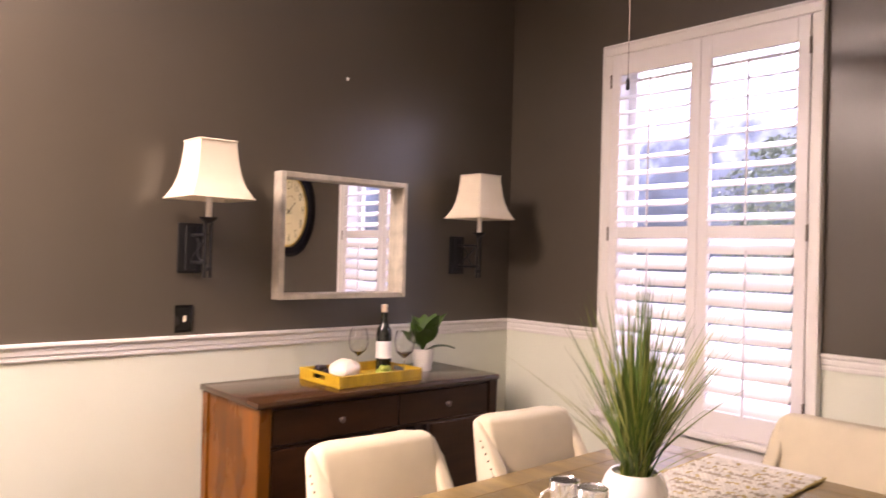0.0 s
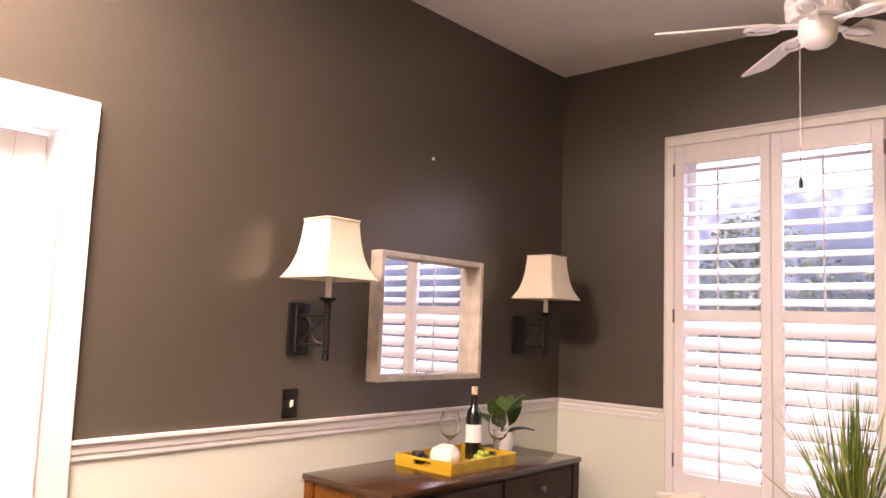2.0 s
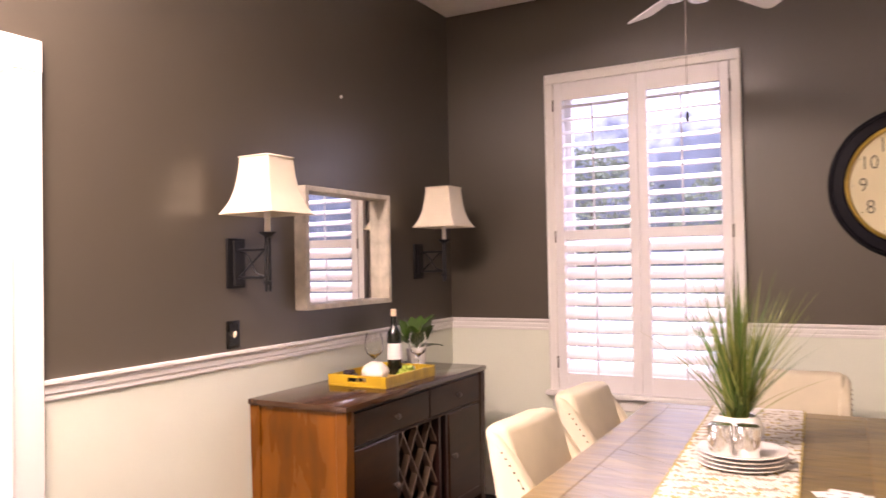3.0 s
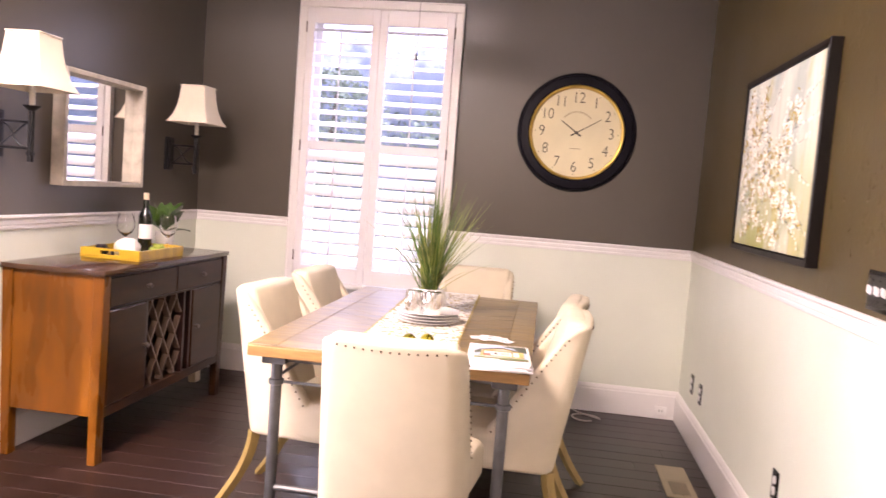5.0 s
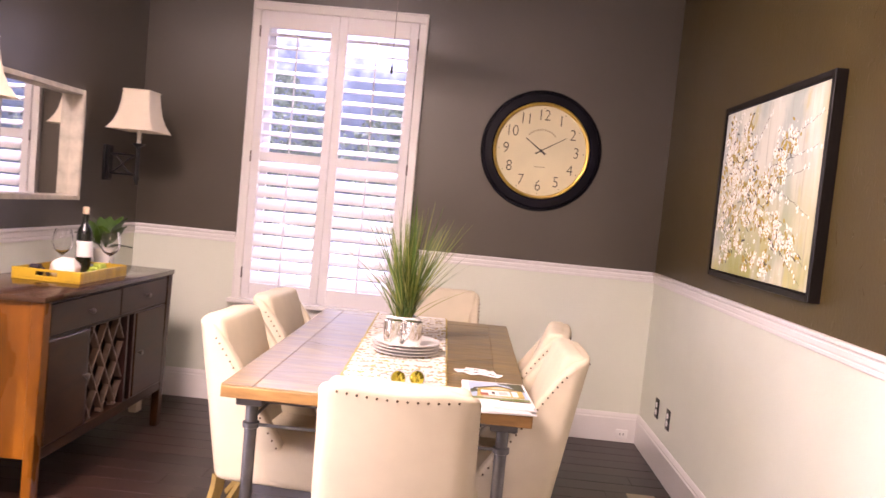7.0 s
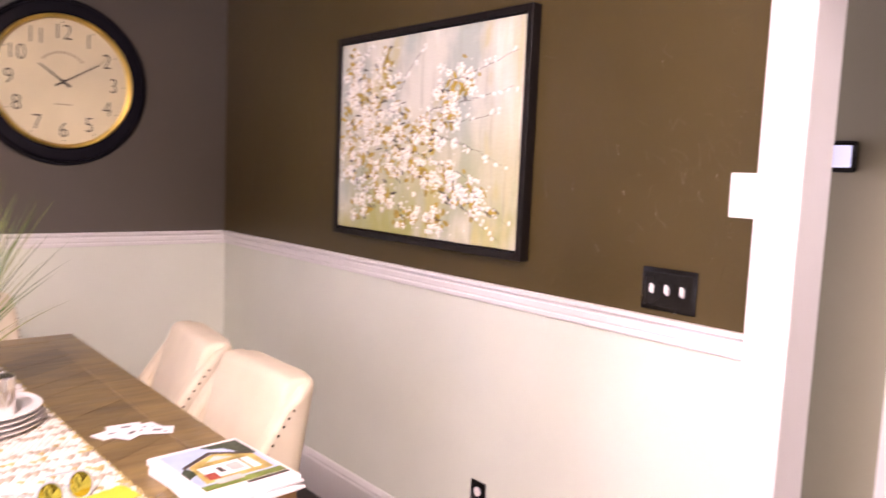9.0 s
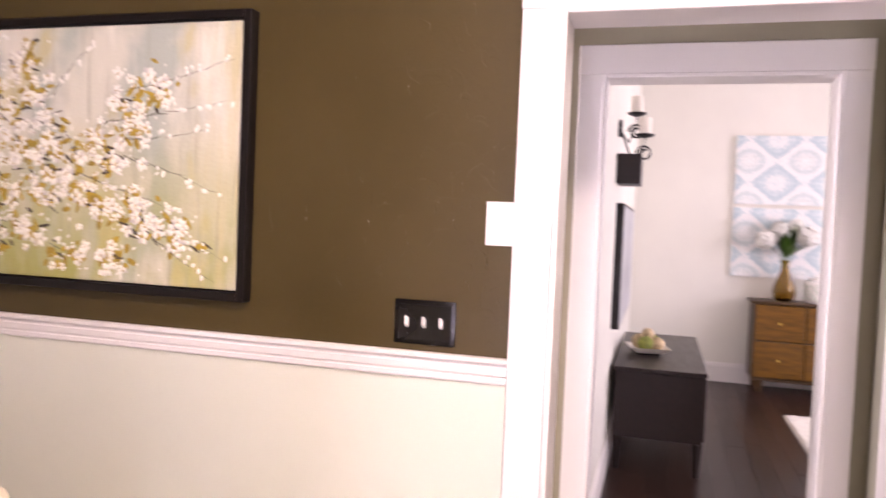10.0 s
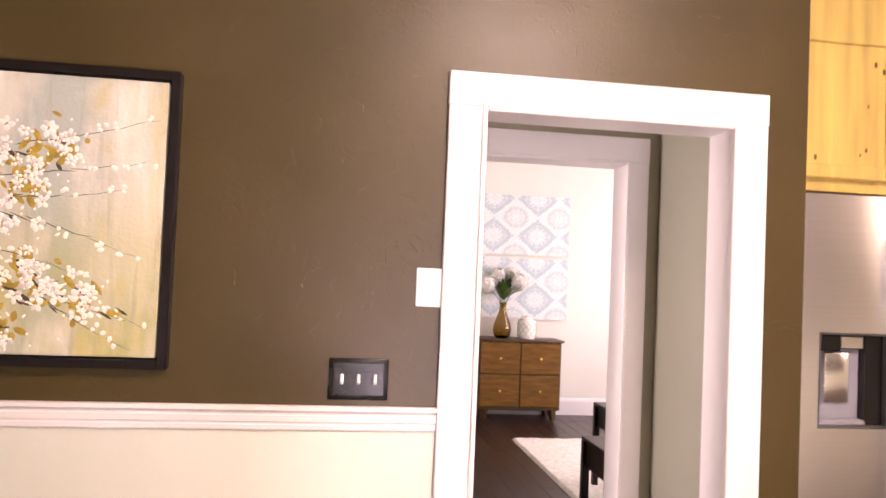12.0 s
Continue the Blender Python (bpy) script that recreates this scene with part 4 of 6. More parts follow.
# ---- dining chairs ----
def chair(label):
    """Faces +y; origin on the floor under the seat's centre. Back's outer face at y = -0.29."""
    root = thing("dining_chair", label, "chair", group="chairs round the table")
    W = 0.222
    # seat cushion
    bm = box(BM(), -W + 0.012, W - 0.012, -0.20, 0.27, 0.345, 0.495, 0.035, 4)
    for v in bm.verts:
        if v.co.z > 0.48:
            v.co.z += 0.018 * max(0, 1 - (v.co.x / W) ** 2) * max(0, 1 - ((v.co.y - 0.03) / 0.27) ** 2)
    for v in bm.verts:
        v.co.x *= 1.0 + 0.24 * min(1, max(0, (v.co.y + 0.12) / 0.25))
    part("seat", bm, "linen", root)
    # wrapped back: one shell round the sitter, its side wings sweeping forward to the seat
    th, r, rows = 0.056, 0.062, 12

    def outline(h):
        """Half of the outer line at height h, from the middle to the wing's front edge: x, y, and the inward normal."""
        w = 0.222 + 0.012 * (1 - h)
        lean = -0.205 - 0.105 * h
        reach = 0.026 + 0.275 * (1 - h) ** 1.15
        line = [((w - r) * k / 5, lean + 0.012 * (k / 5) ** 2, 0.0, 1.0) for k in range(6)]
        for k in range(1, 5):
            a = math.pi / 2 * k / 4
            line.append((w - r + r * math.sin(a), lean + 0.012 + r - r * math.cos(a), -math.sin(a), math.cos(a)))
        line += [(w, lean + 0.012 + r + reach * k / 4, -1.0, 0.0) for k in range(1, 5)]
        return line

    def at(i, h, o):
        sgn = -1 if i < 0 else 1
        x, y, nx, ny = outline(h)[abs(i)]
        z = 0.345 + (0.590 - 0.014 * (1 - min(1, x / 0.222) ** 2) + 0.006) * h - 0.006 * max(0, abs(i) - 4) * h ** 5
        return Vector((sgn * (x + nx * th * o), y + ny * th * o, z))

    n = 13
    grid = {}
    bm = BM()
    for o in (0, 1):
        for i in range(-n, n + 1):
            for j in range(rows + 1):
                grid[o, i, j] = bm.verts.new(at(i, j / rows, o))
    for o in (0, 1):
        for i in range(-n, n):
            for j in range(rows):
                bm.faces.new((grid[o, i, j], grid[o, i + 1, j], grid[o, i + 1, j + 1], grid[o, i, j + 1]))
    rim = [(i, rows) for i in range(-n, n + 1)] + [(n, j) for j in range(rows - 1, -1, -1)] + [(i, 0) for i in range(n - 1, -n - 1, -1)] + [(-n, j) for j in range(1, rows)]
    for a, b in zip(rim, rim[1:] + rim[:1]):
        bm.faces.new((grid[0, a[0], a[1]], grid[0, b[0], b[1]], grid[1, b[0], b[1]], grid[1, a[0], a[1]]))
    bmesh.ops.recalc_face_normals(bm, faces=bm.faces[:])
    sharp = [e for e in bm.edges if len(e.link_faces) == 2 and e.calc_face_angle() > 0.9]
    bmesh.ops.bevel(bm, geom=sharp, offset=0.018, segments=4, affect="EDGES", profile=0.5)
    part("backrest", bm, "linen", root)
    # the padded inner face, fuller than the wings at the top
    bm = box(BM(), -0.196, 0.196, 0.0, 1.0, 0.0, 1.0)
    bmesh.ops.subdivide_edges(bm, edges=[e for e in bm.edges if abs(e.verts[0].co.z - e.verts[1].co.z) > 0.5], cuts=6)
    for v in bm.verts:
        h = v.co.z
        lean = -0.205 - 0.105 * h
        v.co.y = lean + (0.030 if v.co.y < 0.5 else 0.102 + 0.040 * (1 - h) + 0.010 * math.sin(math.pi * h))
        v.co.z = 0.47 + 0.462 * h
    bmesh.ops.bevel(bm, geom=[e for e in bm.edges if len(e.link_faces) == 2 and e.calc_face_angle() > 0.9], offset=0.022, segments=4, affect="EDGES", profile=0.5)
    part("back_cushion", bm, "linen", root)
    # nail heads along the wings' edges and across the top of the back
    nm = BM()
    for sgn in (-1, 1):
        for j in range(22):
            p = at(sgn * n, 0.03 + 0.90 * j / 21, 0) + Vector((sgn * 0.0005, -0.020, 0))
            bmesh.ops.create_icosphere(nm, subdivisions=1, radius=0.0042, matrix=Matrix.Translation(p))
    for j in range(15):
        x = -0.19 + 0.38 * j / 14
        z = 0.345 + (0.596 - 0.014 * (1 - (x / 0.222) ** 2)) * 0.95
        bmesh.ops.create_icosphere(nm, subdivisions=1, radius=0.0042, matrix=Matrix.Translation((x, -0.205 - 0.105 * 0.95 + 0.012 * (x / 0.167) ** 2 + (0.012 if abs(x) > 0.175 else 0), z)))
    nails = part("nail_heads", nm, "nail", root)
    nails["kind"] = "stuff"
    # legs: straight tapered in front, sabre-curved behind
    for sx in (-1, 1):
        bm = BM()
        rod(bm, (sx * 0.19, 0.215, 0.345), (sx * 0.192, 0.222, 0.0), 0.030, 0.019, 4)
        part("front_leg", bm, "chair_leg", root)
        pts = [(sx * (0.185 + 0.012 * (k / 8) ** 2), -0.175 - 0.16 * (k / 8) ** 1.7, 0.345 - 0.345 * k / 8) for k in range(9)]
        part("back_leg", sweep(BM(), pts, 0.026, 4, 0.019), "chair_leg", root)
    return root


lin = "cream linen upholstered dining chair with bronze nail heads"
first = chair("cream linen dining chair with nail heads at the table's end")
first.matrix_world = pose(-0.485, 1.282, 0, 0, 0, 0)
for cx, cy, rz in ((-0.985, 1.905, -95), (-0.985, 2.560, -95), (-0.162, 1.860, 90), (-0.155, 2.345, 83), (-0.460, 3.135, 180)):
    c = copy_thing(first, pose(cx, cy, 0, 0, 0, rz))
    c["label"] = lin


# ---- on the west wall ----
def wall_lamp(y):
    root = thing("wall_lamp", "black iron swing arm wall lamp with cream bell shade, unlit", "lamp", pose(WX, y, 0), "lamps beside the mirror")
    X = 0.185
    part("wall_plate", box(BM(), 0, 0.014, -0.052, 0.052, 1.385, 1.595, 0.004, 2), "iron", root)
    part("plate_rib", box(BM(), 0.014, 0.026, -0.026, 0.026, 1.395, 1.585, 0.004), "iron", root)
    arm = BM()
    for z in (1.43, 1.545):
        rod(arm, (0.02, 0, z), (X - 0.014, 0, z), 0.006, seg=8)
    for s in (-1, 1):
        sweep(arm, [(0.03 + (X - 0.05) * k / 10, 0.012 * s * math.sin(k / 10 * 6.283), 1.4875 + s * 0.052 * math.cos(k / 10 * 3.1416)) for k in range(11)], 0.0045, 6)
    part("arm", arm, "iron", root)
    post = BM()
    for dy in (-0.012, 0.012):
        rod(post, (X, dy, 1.372), (X, dy, 1.60), 0.0065, seg=8)
    rod(post, (X - 0.001, 0, 1.40), (X - 0.001, 0, 1.415), 0.018, seg=10)
    part("post", post, "iron", root)
    part("drip_cup", lathe(BM(), [(0.0, 1.592), (0.014, 1.594), (0.036, 1.612), (0.038, 1.616), (0.020, 1.610), (0.0, 1.610)], (X, 0, 0), 18), "iron", root)
    part("candle_sleeve", rod(BM(), (X, 0, 1.610), (X, 0, 1.705), 0.0125, seg=14), "candle", root, "white candle sleeve")
    # square bell shade with concave panels
    bm = BM()
    prof = [(0.135, 1.688), (0.133, 1.696), (0.110, 1.738), (0.095, 1.785), (0.086, 1.838), (0.081, 1.884), (0.078, 1.920)]
    def ringv(h, z):
        c = 0.05 * h
        pts = [(h - c, -h), (h, -h + c), (h, h - c), (h - c, h), (-h + c, h), (-h, h - c), (-h, -h + c), (-h + c, -h)]
        return [bm.verts.new((X + a, b, z)) for a, b in pts]
    rings = [ringv(h, z) for h, z in prof]
    inner = [ringv(h - 0.003, z) for h, z in prof]
    for rs in (rings, inner):
        for p, q in zip(rs, rs[1:]):
            for i in range(8):
                j = (i + 1) % 8
                bm.faces.new((p[i], p[j], q[j], q[i]))
    for a, b in ((rings[0], inner[0]), (rings[-1], inner[-1])):
        for i in range(8):
            j = (i + 1) % 8
            bm.faces.new((a[i], a[j], b[j], b[i]))
    sh = part("shade", bm, "shade", root, "cream fabric bell shade")
    for h, z in ((0.1365, 1.6875), (0.0795, 1.9185)):
        trim = BM()
        c = 0.05 * h
        pts = [(h - c, -h), (h, -h + c), (h, h - c), (h - c, h), (-h + c, h), (-h, h - c), (-h, -h + c), (-h + c, -h), (h - c, -h)]
        sweep(trim, [(X + a, b, z + 0.003) for a, b in pts], 0.0038, 6)
        part("shade_trim", trim, "shade", sh)
    fin = BM()
    lathe(fin, [(0.0, 1.915), (0.007, 1.918), (0.004, 1.926), (0.008, 1.932), (0.0, 1.940)], (X, 0, 0), 10)
    rod(fin, (X - 0.075, 0, 1.915), (X + 0.075, 0, 1.915), 0.002, seg=6)
    part("finial", fin, "iron", root)
    return root


lamp = wall_lamp(1.885)
lamp.matrix_world = pose(WX, 1.885, -0.010)
copy_thing(lamp, pose(WX, 3.412, -0.012))

mir = thing("mirror", "rectangular wall mirror in a deep whitewashed wooden frame", "mirror", pose(WX, 0, 0))
my0, my1, mz0, mz1, mw, md = 2.274, 3.004, 1.256, 1.841, 0.026, 0.072
for a, b, c, d in ((my0, my0 + mw, mz0, mz1), (my1 - mw, my1, mz0, mz1)):
    part("frame_side", box(BM(), 0, md, a, b, c, d, 0.003), "mirror_frame", mir)
for c, d in ((mz0, mz0 + mw), (mz1 - mw, mz1)):
    part("frame_rail", box(BM(), 0, md - 0.001, my0 + mw, my1 - mw, c, d, 0.003), "mirror_frame", mir)
part("glass", box(BM(), 0.004, 0.012, my0 + mw, my1 - mw, mz0 + mw, mz1 - mw), "mirror", mir, "silvered mirror glass", smooth=False)


def switch_plate(name, label, gangs, m, plate, toggle, width):
    """Toggle switches on a bevelled plate; the plate lies in y and z and faces +x."""
    root = thing(name, label, "switch", m)
    bm = box(BM(), 0, 0.007, -width / 2, width / 2, -0.058, 0.058, 0.003, 2)
    part("plate", bm, plate, root)
    part("plate_rim", box(BM(), 0.006, 0.009, -width / 2 + 0.012, width / 2 - 0.012, -0.046, 0.046, 0.0015), plate, root)
    for g in range(gangs):
        y = (g - (gangs - 1) / 2) * 0.046
        bm = box(BM(), 0.008, 0.022, y - 0.0046, y + 0.0046, -0.014, 0.010, 0.002)
        for v in bm.verts:
            if v.co.x > 0.015:
                v.co.z += 0.006
        part("toggle", bm, toggle, root)
        for z in (-0.030, 0.030):
            part("screw", rod(BM(), (0.008, y, z), (0.0105, y, z), 0.003, seg=8), plate, root)
    return root


switch_plate("light_switch", "black light switch plate with one cream toggle", 1, pose(WX, 1.868, 1.182), "black_plate", "cream_plastic", 0.075)
switch_plate("light_switch", "black triple light switch plate with three white toggles", 3, pose(EX, 1.113, 1.187, 0, 0, 180), "black_plate", "white_plastic", 0.166)
blank = thing("cover_plate", "plain white blank wall cover plate by the doorway", "cover plate", pose(EX, 0.927, 1.449, 0, 0, 180))
part("plate", box(BM(), 0, 0.007, -0.036, 0.036, -0.055, 0.055, 0.003, 2), "white_plastic", blank)
for z in (-0.041, 0.041):
    part("screw", rod(BM(), (0.006, 0, z), (0.0085, 0, z), 0.0032, seg=8), "white_plastic", blank)


def outlet(y, z):
    root = thing("wall_outlet", "black duplex power outlet on the pale wainscot", "outlet", pose(EX, y, z, 0, 0, 180), "outlets on the wainscot")
    part("plate", box(BM(), 0, 0.006, -0.036, 0.036, -0.058, 0.058, 0.003, 2), "black_plate", root)
    for dz in (-0.021, 0.021):
        part("socket", lathe(BM(), [(0.0, 0.0), (0.016, 0.0), (0.016, 0.003), (0.0, 0.003)], (0.006, 0, dz), 14, Euler((0, radians(90), 0)).to_matrix()), "white_plastic", root)
    return root


for oy, oz in ((3.44, 0.340), (3.20, 0.340), (1.795, 0.362)):
    outlet(oy, oz)
anchor = BM()
lathe(anchor, [(0.0, 0.0), (0.009, 0.0), (0.007, 0.006), (0.0, 0.007)], (WX, 2.662, 2.332), 10, Euler((0, radians(90), 0)).to_matrix())
solo("wall_anchor", anchor, "white_plastic", "small white plastic screw anchor in the dark wall", "wall anchor")


# ---- clock ----
def wall_clock():
    cx, cz, y = 0.066, 1.812, NY
    root = thing("wall_clock", "large round wall clock, black rim, aged cream dial, ten past ten", "clock", pose(cx, y, cz, 90, 0, 0))
    part("rim", lathe(BM(), [(0.380, 0.0), (0.382, 0.012), (0.379, 0.016), (0.374, 0.016), (0.371, 0.012), (0.367, 0.012), (0.364, 0.026), (0.359, 0.031), (0.350, 0.033), (0.312, 0.036), (0.306, 0.032), (0.302, 0.024), (0.300, 0.0)], seg=72), "clock_rim", root, "glossy black wooden rim")
    part("bezel", lathe(BM(), [(0.304, 0.026), (0.303, 0.040), (0.296, 0.044), (0.287, 0.040), (0.284, 0.028), (0.283, 0.018)], seg=72), "gold", root, "antique gold inner ring")
    part("dial", lathe(BM(), [(0.0, 0.020), (0.288, 0.020), (0.290, 0.008)], seg=64), "dial", root)
    def text(s, px, py, size, name, mat):
        cu = bpy.data.curves.new(name, "FONT")
        cu.body, cu.size, cu.align_x, cu.align_y, cu.extrude = s, size, "CENTER", "CENTER", 0.0006
        cu.offset = -0.0012
        tmp = bpy.data.objects.new(name, cu)
        scene.collection.objects.link(tmp)
        bpy.context.view_layer.update()
        me = bpy.data.meshes.new_from_object(tmp.evaluated_get(bpy.context.evaluated_depsgraph_get()))
        bpy.data.objects.remove(tmp)
        me.materials.clear()
        me.materials.append(M[mat])
        ob = new(name, me)
        ob.parent = root
        ob.matrix_local = pose(px, py, 0.0215) @ Matrix.Diagonal((0.92, 1.08, 1, 1))
    for h in range(1, 13):
        a = radians(90 - 30 * h)
        text(str(h), 0.222 * math.cos(a), 0.222 * math.sin(a), 0.092, "numeral", "ink")
        bm = BM()
        ball(bm, (0.268 * math.cos(a), 0.268 * math.sin(a), 0.021), 0.0032, (1, 1, 0.4), 8, 5)
        part("minute_dot", bm, "ink", root)
    def hand(angle, length, tail, w, z):
        a = radians(90 - angle)
        d, nn = Vector((math.cos(a), math.sin(a), 0)), Vector((-math.sin(a), math.cos(a), 0))
        bm = BM()
        pts = [-d * tail + nn * w * 0.9, -d * tail - nn * w * 0.9, -nn * w * 0.6, d * length - nn * w * 0.35, d * length + nn * w * 0.35, nn * w * 0.6]
        lo = [bm.verts.new(p + Vector((0, 0, z))) for p in pts]
        f = bm.faces.new(lo)
        r = bmesh.ops.extrude_face_region(bm, geom=[f])
        bmesh.ops.translate(bm, vec=(0, 0, 0.0016), verts=[v for v in r["geom"] if isinstance(v, bmesh.types.BMVert)])
        return bm
    part("hour_hand", hand(306, 0.125, 0.035, 0.0075, 0.026), "ink", root)
    part("minute_hand", hand(59, 0.178, 0.040, 0.0052, 0.029), "ink", root)
    part("hand_hub", lathe(BM(), [(0.010, 0.022), (0.010, 0.032), (0.0, 0.033)], seg=14), "ink", root)
    # faded lettering, too small to read
    bm = BM()
    for k in range(13):
        a = radians(135 - 7.5 * k)
        c = Vector((0.115 * math.cos(a), 0.018 + 0.115 * math.sin(a), 0.0212))
        box(bm, c.x - 0.0045, c.x + 0.0045, c.y - 0.006, c.y + 0.006, c.z - 0.0006, c.z + 0.0002)
    box(bm, -0.035, 0.035, -0.105, -0.100, 0.0206, 0.0214)
    part("faded_lettering", bm, "ink_pale", root)["kind"] = "stuff"
    return root


wall_clock()


# ---- painting ----
def canvas_paint():
    """Cream ground with grey and ochre washes, olive below, dragged in upright streaks."""
    m = material("blossom_canvas_ground", (0.70, 0.60, 0.42), 0.62, vary=0.3, scale=5, bump=0.35, bscale=90)
    n, l = m.node_tree.nodes, m.node_tree.links
    co, sep = n.new("ShaderNodeTexCoord"), n.new("ShaderNodeSeparateXYZ")
    l.new(co.outputs["Object"], sep.inputs[0])

    def wash(scale, stretch, lo, hi, offset):
        mp, t, r = n.new("ShaderNodeMapping"), n.new("ShaderNodeTexNoise"), n.new("ShaderNodeMapRange")
        mp.inputs["Scale"].default_value, mp.inputs["Location"].default_value = stretch, (offset, offset, 0)
        mp.inputs["Rotation"].default_value = (radians(8), 0, 0)
        t.inputs["Scale"].default_value, t.inputs["Detail"].default_value = scale, 6
        r.inputs[1].default_value, r.inputs[2].default_value = lo, hi
        l.new(co.outputs["Object"], mp.inputs[0])
        l.new(mp.outputs[0], t.inputs["Vector"])
        l.new(t.outputs["Fac"], r.inputs[0])
        return r.outputs[0]

    def span(axis, a, b):
        r = n.new("ShaderNodeMapRange")
        r.inputs[1].default_value, r.inputs[2].default_value = a, b
        l.new(sep.outputs[axis], r.inputs[0])
        return r.outputs[0]

    def op(kind, a, b):
        k = n.new("ShaderNodeMath")
        k.operation = kind
        for i, q in enumerate((a, b)):
            if isinstance(q, float):
                k.inputs[i].default_value = q
            else:
                l.new(q, k.inputs[i])
        return k.outputs[0]

    def over(base, color, fac):
        x = n.new("ShaderNodeMixRGB")
        l.new(fac, x.inputs[0])
        if isinstance(base, tuple):
            x.inputs[1].default_value = base
        else:
            l.new(base, x.inputs[1])
        x.inputs[2].default_value = color
        return x.outputs[0]

    c = over((0.62, 0.60, 0.49, 1), (0.38, 0.42, 0.36, 1), op("MULTIPLY", wash(3.2, (1, 1.5, 1), 0.42, 0.58, 0.0), 0.9))
    c = over(c, (0.74, 0.71, 0.60, 1), op("MULTIPLY", wash(4.5, (1, 2.2, 0.8), 0.50, 0.66, 3.0), 0.8))
    c = over(c, (0.34, 0.335, 0.09, 1), op("MULTIPLY", span("Z", 1.72, 1.27), wash(3.0, (1, 2.0, 0.8), 0.28, 0.52, 7.0)))
    c = over(c, (0.50, 0.43, 0.13, 1), op("MULTIPLY", wash(4.0, (1, 1.6, 1), 0.58, 0.67, 11.0), 0.55))
    c = over(c, (0.54, 0.47, 0.22, 1), op("MULTIPLY", op("MULTIPLY", span("Y", 1.82, 1.66), wash(5.0, (1, 5, 0.7), 0.42, 0.64, 5.0)), 0.7))
    c = over(c, (0.30, 0.29, 0.20, 1), op("MULTIPLY", wash(6.0, (1, 7, 0.6), 0.56, 0.72, 15.0), 0.5))
    l.new(c, n["Principled BSDF"].inputs["Base Color"])
    return m


def painting():
    y0, y1, z0, z1 = 1.622, 2.704, 1.205, 1.999
    M["canvas"] = canvas_paint()
    root = thing("painting", "blossom painting on canvas in a black floating frame", "painting", pose(EX, 0, 0))
    fw, d = 0.024, 0.043
    for a, b in ((y0, y0 + fw), (y1 - fw, y1)):
        part("frame_side", box(BM(), -d, 0, a, b, z0, z1, 0.002), "art_frame", root)
    for c, e in ((z0, z0 + fw), (z1 - fw, z1)):
        part("frame_rail", box(BM(), -d + 0.001, 0, y0 + fw, y1 - fw, c, e, 0.002), "art_frame", root)
    part("backing", box(BM(), -0.012, -0.002, y0 + fw, y1 - fw, z0 + fw, z1 - fw), "art_frame", root)
    g = fw + 0.006
    cy0, cy1, cz0, cz1 = y0 + g, y1 - g, z0 + g, z1 - g
    part("canvas", box(BM(), -0.036, -0.012, cy0, cy1, cz0, cz1, 0.002), "canvas", root, "canvas washed in cream, grey and ochre")
    rng = random.Random(11)
    W, H, X = cy1 - cy0, cz1 - cz0, -0.0362

    def P(u, v, lift=0.0):
        return Vector((X - lift, cy1 - u * W, cz0 + v * H))

    bms = {k: BM() for k in ("petal", "petal_grey", "ochre", "twig")}

    def dab(kind, u, v, a, length, width, lift):
        """A stroke of thick paint: a small domed lozenge."""
        if not (0.012 < u < 0.988 and 0.015 < v < 0.985):
            return
        bm = bms[kind]
        d, nn = Vector((0, -math.cos(a), math.sin(a))), Vector((0, math.sin(a), math.cos(a)))
        c = P(u, v, 0)
        ring = [bm.verts.new(c + d * length * s + nn * width * t) for s, t in ((-0.5, 0), (-0.25, -0.42), (0.2, -0.5), (0.5, -0.15), (0.48, 0.2), (0.15, 0.5), (-0.28, 0.4))]
        top = bm.verts.new(c + d * length * 0.08 - Vector((lift, 0, 0)))
        for p, q in zip(ring, ring[1:] + ring[:1]):
            bm.faces.new((p, q, top))

    def flower(u, v, s, layer):
        a0, n = rng.uniform(0, 6.28), rng.choice((4, 5, 5, 6))
        for k in range(n):
            a = a0 + 6.283 * k / n + rng.uniform(-0.3, 0.3)
            r = s * rng.uniform(0.38, 0.55)
            kind = "petal_grey" if rng.random() < 0.16 else "petal"
            dab(kind, u + r * math.cos(a) / W, v + r * math.sin(a) / H, a, s * rng.uniform(0.7, 0.95), s * rng.uniform(0.5, 0.7), 0.0012 + 0.0008 * layer + rng.uniform(0, 0.0008))
        for k in range(2):
            dab("ochre", u + rng.uniform(-0.2, 0.2) * s, v + rng.uniform(-0.2, 0.2) * s, rng.uniform(0, 6), s * 0.28, s * 0.18, 0.0035)

    def twig(u0, v0, u1, v1, w=0.0035, buds=4):
        k = 9
        bend = rng.uniform(-0.03, 0.03)
        for i in range(k):
            t = (i + 0.5) / k
            if rng.random() < 0.12:
                continue
            u, v = u0 + (u1 - u0) * t, v0 + (v1 - v0) * t + bend * math.sin(t * 3.14)
            a = math.atan2((v1 - v0) * H, (u1 - u0) * W)
            dab("twig", u, v, a + rng.uniform(-0.16, 0.16), math.hypot((u1 - u0) * W, (v1 - v0) * H) / k * 1.6, w * (1.4 - t), 0.0008)
        for i in range(buds):
            t = rng.uniform(0.3, 1.08)
            dab("petal", u0 + (u1 - u0) * t + rng.uniform(-0.012, 0.012), v0 + (v1 - v0) * t + rng.uniform(-0.014, 0.014), rng.uniform(0, 6), rng.uniform(0.010, 0.020), 0.012, 0.0015)

